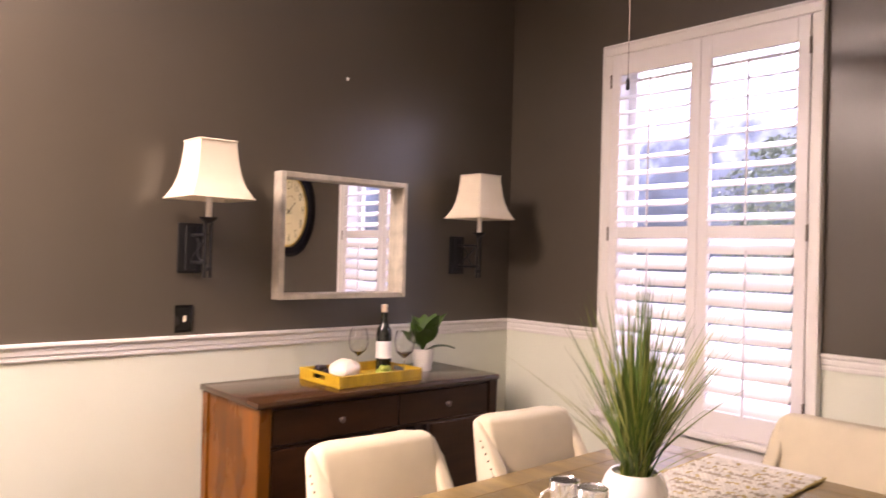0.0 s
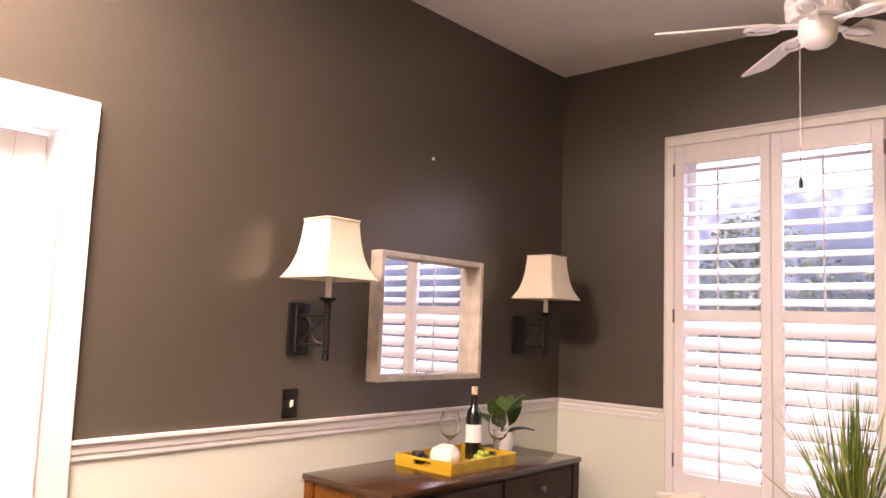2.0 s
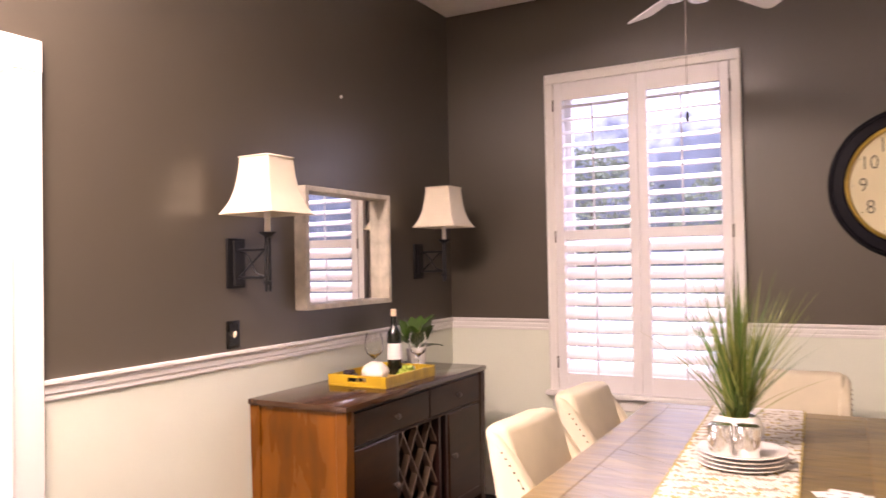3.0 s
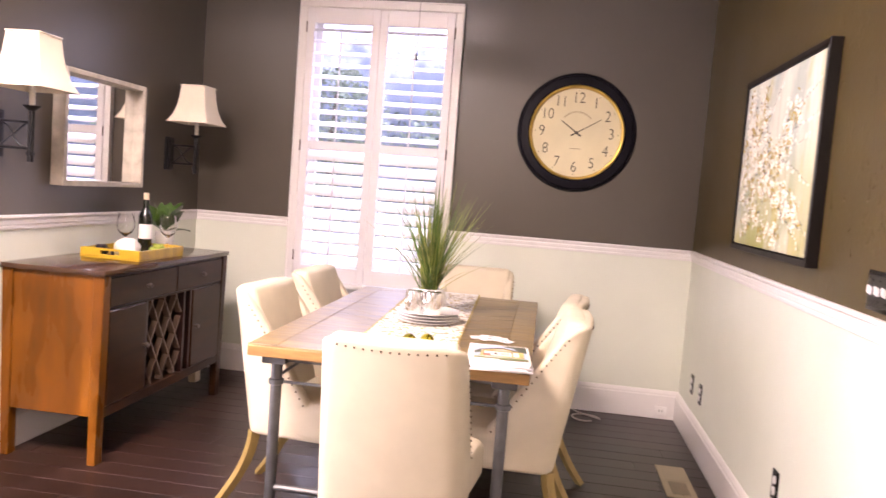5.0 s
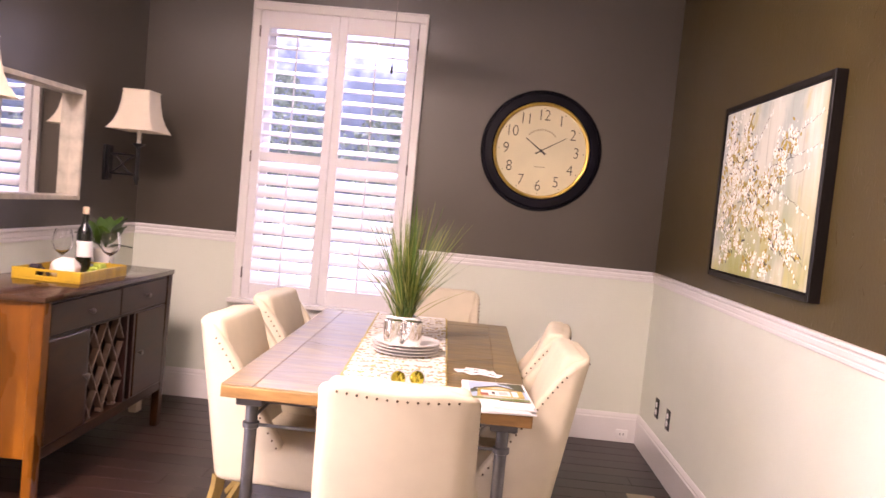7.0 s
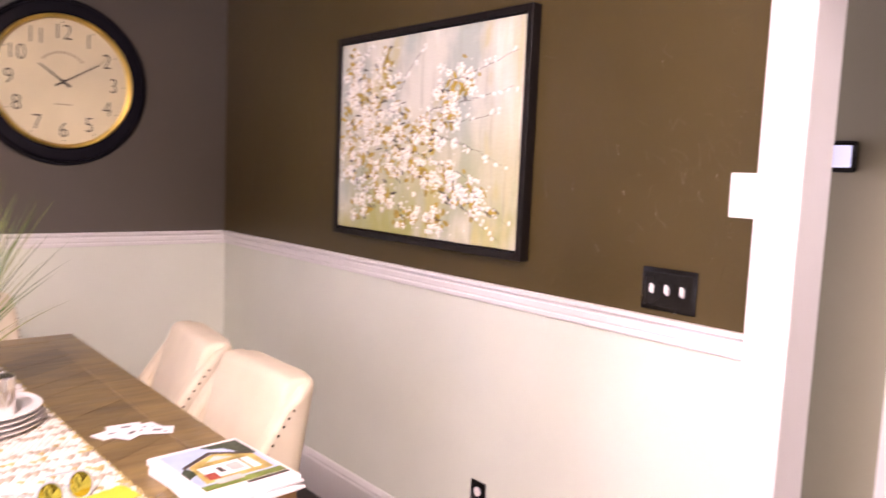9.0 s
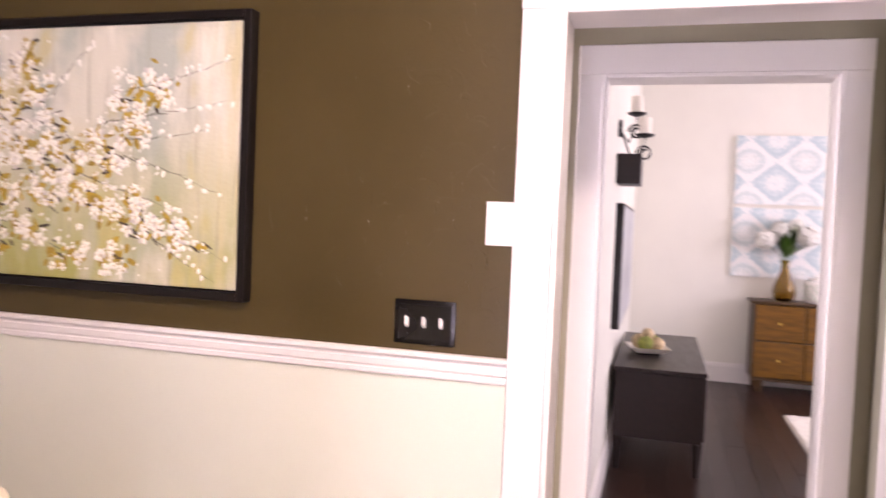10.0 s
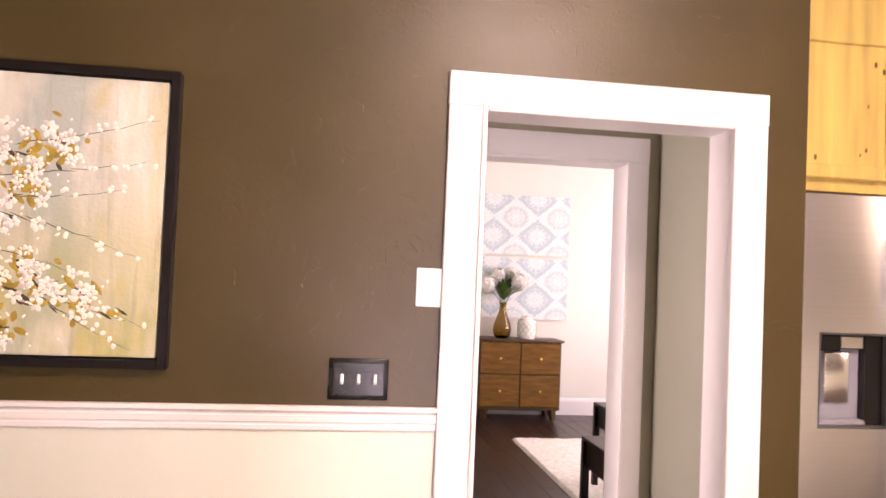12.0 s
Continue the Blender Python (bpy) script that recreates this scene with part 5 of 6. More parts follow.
    for a in ((0.55, 0.62, 0.95, 0.70), (0.60, 0.50, 0.93, 0.36), (0.52, 0.33, 0.96, 0.12), (0.60, 0.74, 0.97, 0.86), (0.62, 0.56, 0.90, 0.60), (0.70, 0.22, 0.93, 0.03), (0.38, 0.72, 0.52, 0.92), (0.24, 0.80, 0.30, 0.97), (0.10, 0.86, 0.20, 0.97), (0.05, 0.30, 0.28, 0.22), (0.18, 0.36, 0.10, 0.10), (0.45, 0.44, 0.80, 0.30), (0.30, 0.22, 0.50, 0.10)):
        twig(*a, w=0.0024, buds=10)
    centres = [(0.08, 0.86), (0.16, 0.76), (0.07, 0.68), (0.22, 0.66), (0.32, 0.74), (0.12, 0.56), (0.26, 0.54), (0.38, 0.60), (0.06, 0.46), (0.18, 0.44), (0.32, 0.44), (0.44, 0.50), (0.54, 0.56), (0.60, 0.46), (0.66, 0.72), (0.74, 0.74), (0.10, 0.32), (0.22, 0.30), (0.36, 0.32), (0.48, 0.34), (0.58, 0.28), (0.66, 0.30), (0.72, 0.22), (0.18, 0.14), (0.30, 0.18), (0.44, 0.10), (0.60, 0.08), (0.82, 0.20), (0.66, 0.60), (0.28, 0.86)]
    for cu, cv in centres:
        for k in range(rng.randint(10, 15)):
            dab("ochre", cu + rng.gauss(0, 0.033), cv + rng.gauss(0, 0.038), rng.uniform(0, 6), rng.uniform(0.015, 0.048), rng.uniform(0.010, 0.022), 0.001)
        for k in range(rng.randint(3, 6)):
            dab("twig", cu + rng.gauss(0, 0.036), cv + rng.gauss(0, 0.036), rng.uniform(-1.0, 0.3), rng.uniform(0.015, 0.055), rng.uniform(0.004, 0.012), 0.0012)
        for k in range(rng.randint(6, 10)):
            flower(cu + rng.gauss(0, 0.037), cv + rng.gauss(0, 0.042), rng.uniform(0.013, 0.030), k % 3)
    for k in range(420):
        cu, cv = rng.choice(centres)
        dab("petal", cu + rng.gauss(0, 0.055), cv + rng.gauss(0, 0.055), rng.uniform(0, 6), rng.uniform(0.006, 0.018), 0.007, 0.0012)
    for k, (nm, lab) in {"petal": ("blossom_paint", "white impasto blossom strokes"), "petal_grey": ("shadow_paint", ""), "ochre": ("leaf_paint", "ochre leaf strokes"), "twig": ("twig_paint", "dark brown twig strokes")}.items():
        ob = part(nm, bms[k], k, root, lab, smooth=False)
        ob["kind"] = "stuff"


painting()


# ---- ceiling fan ----
def ceiling_fan():
    root = thing("ceiling_fan", "white five-blade ceiling fan with a pull chain, at rest", "fan", pose(-0.705, 2.492, -0.006))
    part("canopy", lathe(BM(), [(0.0, CZ), (0.062, CZ), (0.062, CZ - 0.02), (0.030, CZ - 0.065), (0.015, CZ - 0.07)], seg=24), "fan", root)
    part("down_rod", rod(BM(), (0, 0, 2.68), (0, 0, CZ - 0.06), 0.012, seg=12), "fan", root)
    part("motor_housing", lathe(BM(), [(0.0, 2.690), (0.03, 2.690), (0.062, 2.672), (0.086, 2.640), (0.098, 2.602), (0.098, 2.575), (0.092, 2.568), (0.092, 2.545), (0.085, 2.535), (0.0, 2.535)], seg=32), "fan", root)
    grooves = BM()
    for k in range(5):
        lathe(grooves, [(0.066 + 0.0064 * k, 2.669 - 0.0135 * k), (0.070 + 0.0064 * k, 2.664 - 0.0135 * k), (0.066 + 0.0072 * k, 2.658 - 0.0135 * k)], seg=32)
    part("housing_rings", grooves, "fan", root)
    vents = BM()
    for k in range(24):
        a = 2 * math.pi * k / 24
        c, s = math.cos(a), math.sin(a)
        rod(vents, (0.0925 * c, 0.0925 * s, 2.548), (0.0925 * c, 0.0925 * s, 2.566), 0.0035, seg=5)
    part("vent_ribs", vents, "fan", root)
    part("switch_housing", lathe(BM(), [(0.058, 2.535), (0.058, 2.490), (0.053, 2.468), (0.036, 2.452), (0.0, 2.446)], seg=28), "fan", root)
    for k in range(5):
        a = radians(59 + 72 * k)
        q = Matrix.Rotation(a, 4, "Z")
        bm = box(BM(), 0.055, 0.19, -0.018, 0.018, 2.520, 2.528, 0.003)
        bmesh.ops.transform(bm, matrix=q, verts=bm.verts)
        loop = [(0.165 + 0.052 * math.cos(6.2832 * i / 16), 0.030 * math.sin(6.2832 * i / 16), 2.520) for i in range(17)]
        sweep(bm, [q @ Vector(p) for p in loop], 0.0065, 6)
        part("blade_iron", bm, "fan", root)
        bm = BM()
        pts = [(0.150, -0.045), (0.45, -0.064), (0.484, -0.060), (0.498, -0.046), (0.502, 0.040), (0.488, 0.056), (0.460, 0.062), (0.150, 0.045), (0.135, 0.0)]
        f = bm.faces.new([bm.verts.new((x, y, 0)) for x, y in pts])
        r = bmesh.ops.extrude_face_region(bm, geom=[f])
        bmesh.ops.translate(bm, vec=(0, 0, 0.006), verts=[v for v in r["geom"] if isinstance(v, bmesh.types.BMVert)])
        bmesh.ops.transform(bm, matrix=q @ Matrix.Translation((0, 0, 2.533)) @ Matrix.Rotation(radians(-20), 4, "X"), verts=bm.verts)
        part("blade", bm, "fan", root)
    part("pull_chain", rod(BM(), (-0.055, 0.0, 2.46), (-0.057, 0.0, 2.03), 0.0014, seg=6), "knob", root)
    part("chain_bob", lathe(BM(), [(0.0, 1.995), (0.006, 1.998), (0.006, 2.022), (0.003, 2.032), (0.0, 2.033)], (-0.057, 0, 0), 10), "iron", root)


ceiling_fan()


# ---- on the sideboard ----
SB = 0.901
tx0, tx1, ty0, ty1 = -2.398, -2.074, 2.366, 2.821
tray = thing("serving_tray", "mustard stained wooden serving tray with handle slots", "tray")
part("tray_base", box(BM(), tx0, tx1, ty0, ty1, SB, SB + 0.010, 0.002), "tray", tray)
for a, b in ((tx0, tx0 + 0.012), (tx1 - 0.012, tx1)):
    part("long_side", box(BM(), a, b, ty0 + 0.012, ty1 - 0.012, SB + 0.010, SB + 0.052, 0.002), "tray", tray)
for a, b in ((ty0, ty0 + 0.012), (ty1 - 0.012, ty1)):
    bm = BM()
    xm = (tx0 + tx1) / 2
    box(bm, tx0, xm - 0.05, a, b, SB + 0.010, SB + 0.054, 0.002)
    box(bm, xm + 0.05, tx1, a, b, SB + 0.010, SB + 0.054, 0.002)
    box(bm, xm - 0.052, xm + 0.052, a + 0.0005, b - 0.0005, SB + 0.010, SB + 0.022, 0.002)
    box(bm, xm - 0.052, xm + 0.052, a + 0.0005, b - 0.0005, SB + 0.042, SB + 0.0535, 0.002)
    part("end_board", bm, "tray", tray)
TB = SB + 0.010
bot = thing("wine_bottle", "dark glass wine bottle with a white label", "bottle", pose(-2.262, 2.738, TB))
part("bottle_body", lathe(BM(), [(0.0, 0.0), (0.035, 0.0), (0.037, 0.006), (0.037, 0.185), (0.033, 0.210), (0.018, 0.236), (0.0145, 0.250), (0.0145, 0.292)], seg=24), "bottle", bot)
part("capsule", lathe(BM(), [(0.0150, 0.290), (0.0155, 0.322), (0.013, 0.326), (0.0, 0.326)], seg=16), "cork", bot, "pale tan capsule")
bm = BM()
for i in range(15):
    a0, a1 = radians(-125 + 11 * i), radians(-125 + 11 * (i + 1))
    bm.faces.new([bm.verts.new((0.0374 * math.cos(a), 0.0374 * math.sin(a), z)) for a, z in ((a0, 0.075), (a1, 0.075), (a1, 0.155), (a0, 0.155))])
bmesh.ops.remove_doubles(bm, verts=bm.verts[:], dist=1e-5)
part("paper_label", bm, "paper", bot, "plain white paper label")


def wine_glass(x, y, z):
    ob = solo("wine_glass", lathe(BM(), [(0.0, 0.0), (0.033, 0.0), (0.033, 0.002), (0.006, 0.006), (0.0042, 0.012), (0.0042, 0.085), (0.012, 0.092), (0.036, 0.112), (0.047, 0.142), (0.045, 0.175), (0.037, 0.212), (0.0345, 0.212), (0.0425, 0.175), (0.0445, 0.142), (0.034, 0.115), (0.009, 0.096), (0.0, 0.095)], seg=28), "glass", "clear stemmed wine glass, empty", "glass", "wine glasses", pose(x, y, z))
    ob.visible_shadow = False


wine_glass(-2.312, 2.628, TB)
wine_glass(-2.140, 2.765, TB)
bm = BM()
ball(bm, (0, 0, 0), 0.076, (0.85, 1.05, 0.72), 24, 14)
for v in bm.verts:
    v.co += v.co.normalized() * 0.010 * noise.noise(v.co * 28)
    v.co.z = max(v.co.z, -0.040)
solo("bread_loaf", bm, "bread", "round white crusty bread loaf on the tray", "bread", m=pose(-2.212, 2.487, TB + 0.040, 0, 0, 20))


def grapes(name, x, y, n, r, mat, label, seed, spread):
    rng = random.Random(seed)
    root = thing(name, label, "grapes", pose(x, y, TB))
    for k in range(n):
        lvl = k % 3
        bm = BM()
        ball(bm, (rng.uniform(-spread, spread) * (1 - 0.3 * lvl), rng.uniform(-spread, spread) * (1 - 0.3 * lvl), r + lvl * r * 1.45), r, (1, 1, 1.1), 10, 7)
        part("grape", bm, mat, root)


grapes("grape_bunch", -2.132, 2.645, 42, 0.0125, "grape_green", "bunch of green grapes on the tray", 4, 0.042)
grapes("grape_bunch", -2.322, 2.434, 30, 0.0115, "grape_dark", "bunch of dark purple grapes on the tray", 5, 0.042)
bm = BM()
for dx, dy in ((0, 0), (0.03, 0.02), (-0.01, 0.035)):
    ball(bm, (dx, dy, 0.014), 0.015, (1, 1, 0.95), 12, 8)
solo("berries", bm, "red_fruit", "small heap of red berries on the tray", "fruit", m=pose(-2.122, 2.555, TB))

pp = thing("potted_plant", "small broad-leaved plant in a white ceramic pot", "plant", pose(-2.29, 3.005, SB))
part("pot", lathe(BM(), [(0.0, 0.0), (0.042, 0.0), (0.046, 0.01), (0.054, 0.100), (0.055, 0.108), (0.050, 0.108), (0.047, 0.090), (0.0, 0.090)], seg=26), "ceramic", pp)
part("soil", lathe(BM(), [(0.0, 0.092), (0.0475, 0.092)], seg=20), "twig", pp)
rngp = random.Random(8)
for k in range(15):
    a, tilt, ln = k * 2.4, rngp.uniform(0.25, 1.35), rngp.uniform(0.14, 0.25)
    bm = BM()
    d = Vector((math.cos(a), math.sin(a), 0))
    side = Vector((-math.sin(a), math.cos(a), 0))
    rows = []
    for i in range(7):
        t = i / 6
        w = 0.048 * math.sin(math.pi * min(1, 0.12 + t * 0.9)) * (0.15 if t < 0.25 else 1)
        c = d * ln * t * math.sin(tilt) + Vector((0, 0, 0.09 + ln * (t * math.cos(tilt) + 0.35 * t - 0.45 * t * t)))
        rows.append([bm.verts.new(c + side * w + Vector((0, 0, 0.006))), bm.verts.new(c), bm.verts.new(c - side * w + Vector((0, 0, 0.006)))])
    for p, q in zip(rows, rows[1:]):
        for i in range(2):
            bm.faces.new((p[i], p[i + 1], q[i + 1], q[i]))
    part("leaf", bm, "leaf", pp)


# ---- on the dining table ----
TT = 0.785
def runner():
    root = thing("table_runner", "woven cream and mustard cord table runner with a white hem", "table runner")
    x0, x1, y0, y1 = -0.752, -0.385, 1.430, 3.118
    root.matrix_world = pose(-0.548, 1.43, 0) @ pose(0, 0, 0, 0, 0, 1.9) @ pose(0.57, -1.43, 0)
    part("backing", box(BM(), x0, x1, y0, y1, TT, TT + 0.004, 0.001), "yarn_cream", root)
    part("hem", box(BM(), x0 - 0.002, x1 + 0.002, y0 - 0.004, y0 + 0.028, TT + 0.0005, TT + 0.010, 0.003, 2), "paper", root, "white hem")
    part("hem", box(BM(), x0 - 0.002, x1 + 0.002, y1 - 0.028, y1 + 0.004, TT + 0.0005, TT + 0.010, 0.003, 2), "paper", root, "white hem")
    rng = random.Random(3)
    bms = {k: BM() for k in ("yarn_cream", "yarn_gold", "yarn_grey")}
    y, row = y0 + 0.036, 0
    while y < y1 - 0.034:
        band = (row // 2) % 9
        for k in range(22):
            x = x0 + (k + 0.5 + 0.5 * (row % 2)) * (x1 - x0) / 22
            r = rng.random()
            mat = "yarn_cream"
            if band in (0, 5):
                mat = "yarn_gold" if r < 0.30 else "yarn_cream"
            elif band in (2, 4, 7):
                mat = "yarn_grey" if r < 0.60 else "yarn_cream"
            elif r < 0.05:
                mat = "yarn_gold"
            bm = bms[mat]
            a = 0.55 if row % 2 else -0.55
            hx, hy, hz = 0.0098, 0.0066, 0.0070 + rng.uniform(-0.001, 0.0015)
            c = Vector((min(max(x, x0 + 0.006), x1 - 0.006), y + rng.uniform(-0.001, 0.001), TT + 0.004))
            ca, sa = math.cos(a), math.sin(a)
            def V(u, v, w):
                return bm.verts.new(c + Vector((u * ca - v * sa, u * sa + v * ca, w)))
            b0 = [V(-hx, -hy, 0), V(hx, -hy, 0), V(hx, hy, 0), V(-hx, hy, 0)]
            t0 = [V(-hx * 0.5, -hy * 0.45, hz), V(hx * 0.5, -hy * 0.45, hz), V(hx * 0.5, hy * 0.45, hz), V(-hx * 0.5, hy * 0.45, hz)]
            for i in range(4):
                j = (i + 1) % 4
                bm.faces.new((b0[i], b0[j], t0[j], t0[i]))
            bm.faces.new(t0)
        y += 0.0125
        row += 1
    for k, bm in bms.items():
        ob = new("weave", bpy.data.meshes.new("weave"))
        bm.to_mesh(ob.data)
        bm.free()
        for p in ob.data.polygons:
            p.use_smooth = True
        ob.data.materials.append(M[k])
        ob.parent = root
        ob["kind"] = "stuff"
    fr = BM()
    for k in range(110):
        for x, s in ((x0, -1), (x1, 1)):
            yy = y0 + 0.04 + k * 0.0152
            ball(fr, (x + s * rng.uniform(-0.002, 0.004), yy, TT + 0.006), rng.uniform(0.005, 0.0075), (1, 1, 0.8), 6, 4)
    ob = part("knotted_edge", fr, "yarn_gold", root, "mustard knotted edge")
    ob["kind"] = "stuff"


runner()
RT = TT + 0.0095
plate_bm = lathe(BM(), [(0.0, 0.0), (0.075, 0.0), (0.085, 0.004), (0.136, 0.012), (0.137, 0.015), (0.085, 0.008), (0.0, 0.006)], seg=48)
dish = solo("dinner_plate", plate_bm, "ceramic", "white ceramic dinner plate in a stack of four", "plate", "stacked dinner plates", pose(-0.556, 2.115, RT))
for k in range(1, 4):
    copy_thing(dish, pose(-0.556 + 0.003 * (k % 2), 2.115 + 0.002 * k, RT + 0.0125 * k))
PZ = RT + 0.0375 + 0.0075


def mug(x, y, rz):
    root = thing("steel_mug", "polished stainless steel mug upside down on the plates", "mug", pose(x, y, PZ, 0, 0, rz), "steel mugs")
    part("mug_body", lathe(BM(), [(0.0355, 0.092), (0.0355, 0.001), (0.0372, 0.0), (0.0385, 0.002), (0.0385, 0.090), (0.0370, 0.0965), (0.0335, 0.0985), (0.0325, 0.0970), (0.0, 0.0970)], seg=32), "chrome", root)
    part("handle", sweep(BM(), [(0.038 + 0.026 * math.sin(math.pi * k / 10) ** 0.6, 0, 0.026 + 0.052 * k / 10) for k in range(11)], 0.0036, 8), "chrome", root)


mug(-0.607, 2.045, -115)
mug(-0.528, 2.052, -120)


def grass_pot():
    root = thing("grass_plant", "tall green grass plant in a round white pot", "plant", pose(-0.590, 2.318, RT))
    part("pot", lathe(BM(), [(0.0, 0.0), (0.045, 0.0), (0.066, 0.020), (0.086, 0.058), (0.088, 0.078), (0.076, 0.108), (0.064, 0.122), (0.059, 0.120), (0.068, 0.105), (0.0, 0.100)], seg=32), "ceramic", root)
    rng = random.Random(21)
    bms = {"blade": BM(), "blade_pale": BM()}
    for k in range(330):
        bm = bms["blade_pale" if rng.random() < 0.36 else "blade"]
        a = rng.uniform(0, 6.283)
        lean = abs(rng.gauss(0, 0.36))
        if rng.random() < 0.14:
            lean += 0.32
        ln = rng.uniform(0.25, 0.57) * (1.0 - 0.12 * min(1, lean))
        r0 = rng.uniform(0, 0.038)
        b0 = rng.uniform(0, 6.283)
        p = Vector((r0 * math.cos(b0), r0 * math.sin(b0), 0.098))
        d = Vector((math.cos(a), math.sin(a), 0))
        side = Vector((-math.sin(a + 0.6), math.cos(a + 0.6), 0))
        w = rng.uniform(0.0016, 0.0040)
        prev = None
        ang = lean * 0.75
        for i in range(8):
            t = i / 7
            ww = w * (1 - t ** 2.2) + 0.0002
            q = (bm.verts.new(p + side * ww), bm.verts.new(p - side * ww))
            if prev:
                bm.faces.new((prev[0], prev[1], q[1], q[0]))
            prev = q
            ang += lean * 0.07
            p = p + (d * math.sin(ang) + Vector((0, 0, math.cos(ang)))) * ln / 7
    for k, bm in bms.items():
        ob = part("grass_tuft", bm, k, root, "pale green grass blades" if k == "blade_pale" else "")
        ob["kind"] = "stuff"


grass_pot()

mag = thing("magazine_stack", "stack of glossy house brochures on the table corner", "magazines", pose(-0.198, 1.505, TT, 0, 0, 4))
offs = ((0.004, -0.003, 2), (-0.006, -0.008, -3), (0.006, 0.003, 1), (-0.003, 0.000, -1), (0.0, 0.004, 0))
for k, (ox, oy, rz) in enumerate(offs):
    b = box(BM(), -0.108, 0.108, -0.140, 0.140, 0, 0.0062, 0.001)
    bmesh.ops.transform(b, matrix=pose(ox, oy, 0.0064 * k, 0, 0, rz), verts=b.verts)
    part("brochure", b, "paper", mag)
MZ = 0.0064 * 5 - 0.0001
def cover(name, mat, pts, lift):
    """A printed patch of the top brochure's cover: a thin flat outline."""
    bm = BM()
    f = bm.faces.new([bm.verts.new((x, y, MZ + 0.0002 * lift)) for x, y in pts])
    r = bmesh.ops.extrude_face_region(bm, geom=[f])
    bmesh.ops.translate(bm, vec=(0, 0, 0.0003), verts=[v for v in r["geom"] if isinstance(v, bmesh.types.BMVert)])
    part(name, bm, mat, mag, smooth=False)


def quad(a, b, c, d):
    return [(a, c), (b, c), (b, d), (a, d)]


cover("sky_print", "photo_a", quad(-0.088, 0.100, -0.075, 0.130), 1)
cover("tree_print", "photo_g", [(0.010, 0.130), (0.100, 0.130), (0.100, 0.030), (0.070, 0.055), (0.050, 0.100), (0.025, 0.108)], 2)
cover("tree_print", "photo_g", [(-0.088, 0.020), (-0.068, 0.040), (-0.058, 0.000), (-0.088, -0.020)], 2)
cover("house_print", "photo_b", [(-0.070, -0.060), (0.088, -0.060), (0.088, 0.035), (0.015, 0.082), (-0.060, 0.040)], 3)
cover("roof_print", "photo_e", [(-0.074, 0.034), (0.012, 0.082), (0.092, 0.030), (0.092, 0.042), (0.012, 0.096), (-0.074, 0.046)], 4)
cover("gable_print", "photo_d", [(-0.020, 0.042), (0.045, 0.042), (0.012, 0.068)], 4)
cover("porch_print", "paper", quad(-0.052, 0.070, -0.042, 0.022), 4)
cover("window_print", "photo_d", quad(0.006, 0.036, -0.030, 0.010), 5)
cover("window_print", "photo_e", quad(-0.018, -0.006, -0.024, 0.004), 5)
cover("door_print", "photo_f", quad(-0.056, -0.030, -0.048, -0.016), 5)
cover("post_print", "photo_b", quad(0.044, 0.050, -0.042, 0.022), 5)
cover("lawn_print", "photo_c", quad(-0.088, 0.100, -0.092, -0.068), 3)
cover("path_print", "photo_d", quad(-0.050, 0.010, -0.075, -0.052), 4)
cover("caption_bar", "photo_e", quad(0.000, 0.100, -0.106, -0.095), 3)
cover("caption_bar", "photo_d", quad(-0.088, -0.040, -0.114, -0.108), 1)

for k, (cx, cy, rz) in enumerate(((-0.300, 1.930, 20), (-0.262, 1.955, -8), (-0.228, 1.925, 12), (-0.205, 1.890, -25), (-0.262, 1.900, 35))):
    card = thing("photo_card", "small white printed card lying on the table", "card", pose(cx, cy, TT + 0.0006 * k, 0, 0, rz), "cards on the table")
    part("card_paper", box(BM(), -0.043, 0.043, -0.027, 0.027, 0, 0.0006), "paper", card)
    part("print_mark", box(BM(), -0.008, 0.014, -0.004, 0.007, 0.0006, 0.0009), "photo_e", card)
    part("print_mark", box(BM(), 0.020, 0.028, -0.014, -0.008, 0.0006, 0.0009), "photo_f", card)

sg = thing("sunglasses", "mirrored yellow aviator sunglasses with grey frame", "sunglasses", pose(-0.500, 1.560, RT, 0, 0, 24))
for s in (-1, 1):
    bm = lathe(BM(), [(0.0, 0.004), (0.018, 0.003), (0.026, 0.0)], seg=22, m=Matrix.Rotation(radians(72), 3, "X"))
    bmesh.ops.translate(bm, vec=(s * 0.034, 0, 0.027), verts=bm.verts)
    ln = part("lens", bm, "lens", sg)
    ring = [Vector((s * 0.034 + 0.0275 * math.cos(a), 0.0275 * math.sin(a) * math.cos(radians(72)), 0.027 + 0.0255 * math.sin(a))) for a in [6.283 * i / 24 for i in range(25)]]
    part("rim", sweep(BM(), ring, 0.0022, 6), "frost", ln)
    part("temple", sweep(BM(), [(s * 0.062, 0.002, 0.036), (s * 0.066, 0.06, 0.030), (s * 0.062, 0.115, 0.012), (s * 0.058, 0.135, 0.003)], 0.002, 6), "frost", sg)
part("bridge", sweep(BM(), [(-0.009, 0, 0.034), (0, -0.003, 0.038), (0.009, 0, 0.034)], 0.002, 6), "frost", sg)
bm = BM()
bmesh.ops.create_grid(bm, x_segments=14, y_segments=10, size=0.5)
for v in bm.verts:
    v.co = Vector((v.co.x * 0.105, v.co.y * 0.075, 0.004 + 0.008 * abs(noise.noise(v.co * 4 + Vector((3, 1, 0))))))
rr = bmesh.ops.extrude_face_region(bm, geom=bm.faces[:])
bmesh.ops.translate(bm, vec=(0, 0, 0.0015), verts=[v for v in rr["geom"] if isinstance(v, bmesh.types.BMVert)])
solo("lens_cloth", bm, "cloth", "crumpled yellow lens cloth on the runner", "cloth", m=pose(-0.430, 1.530, RT - 0.003, 0, 0, 12))

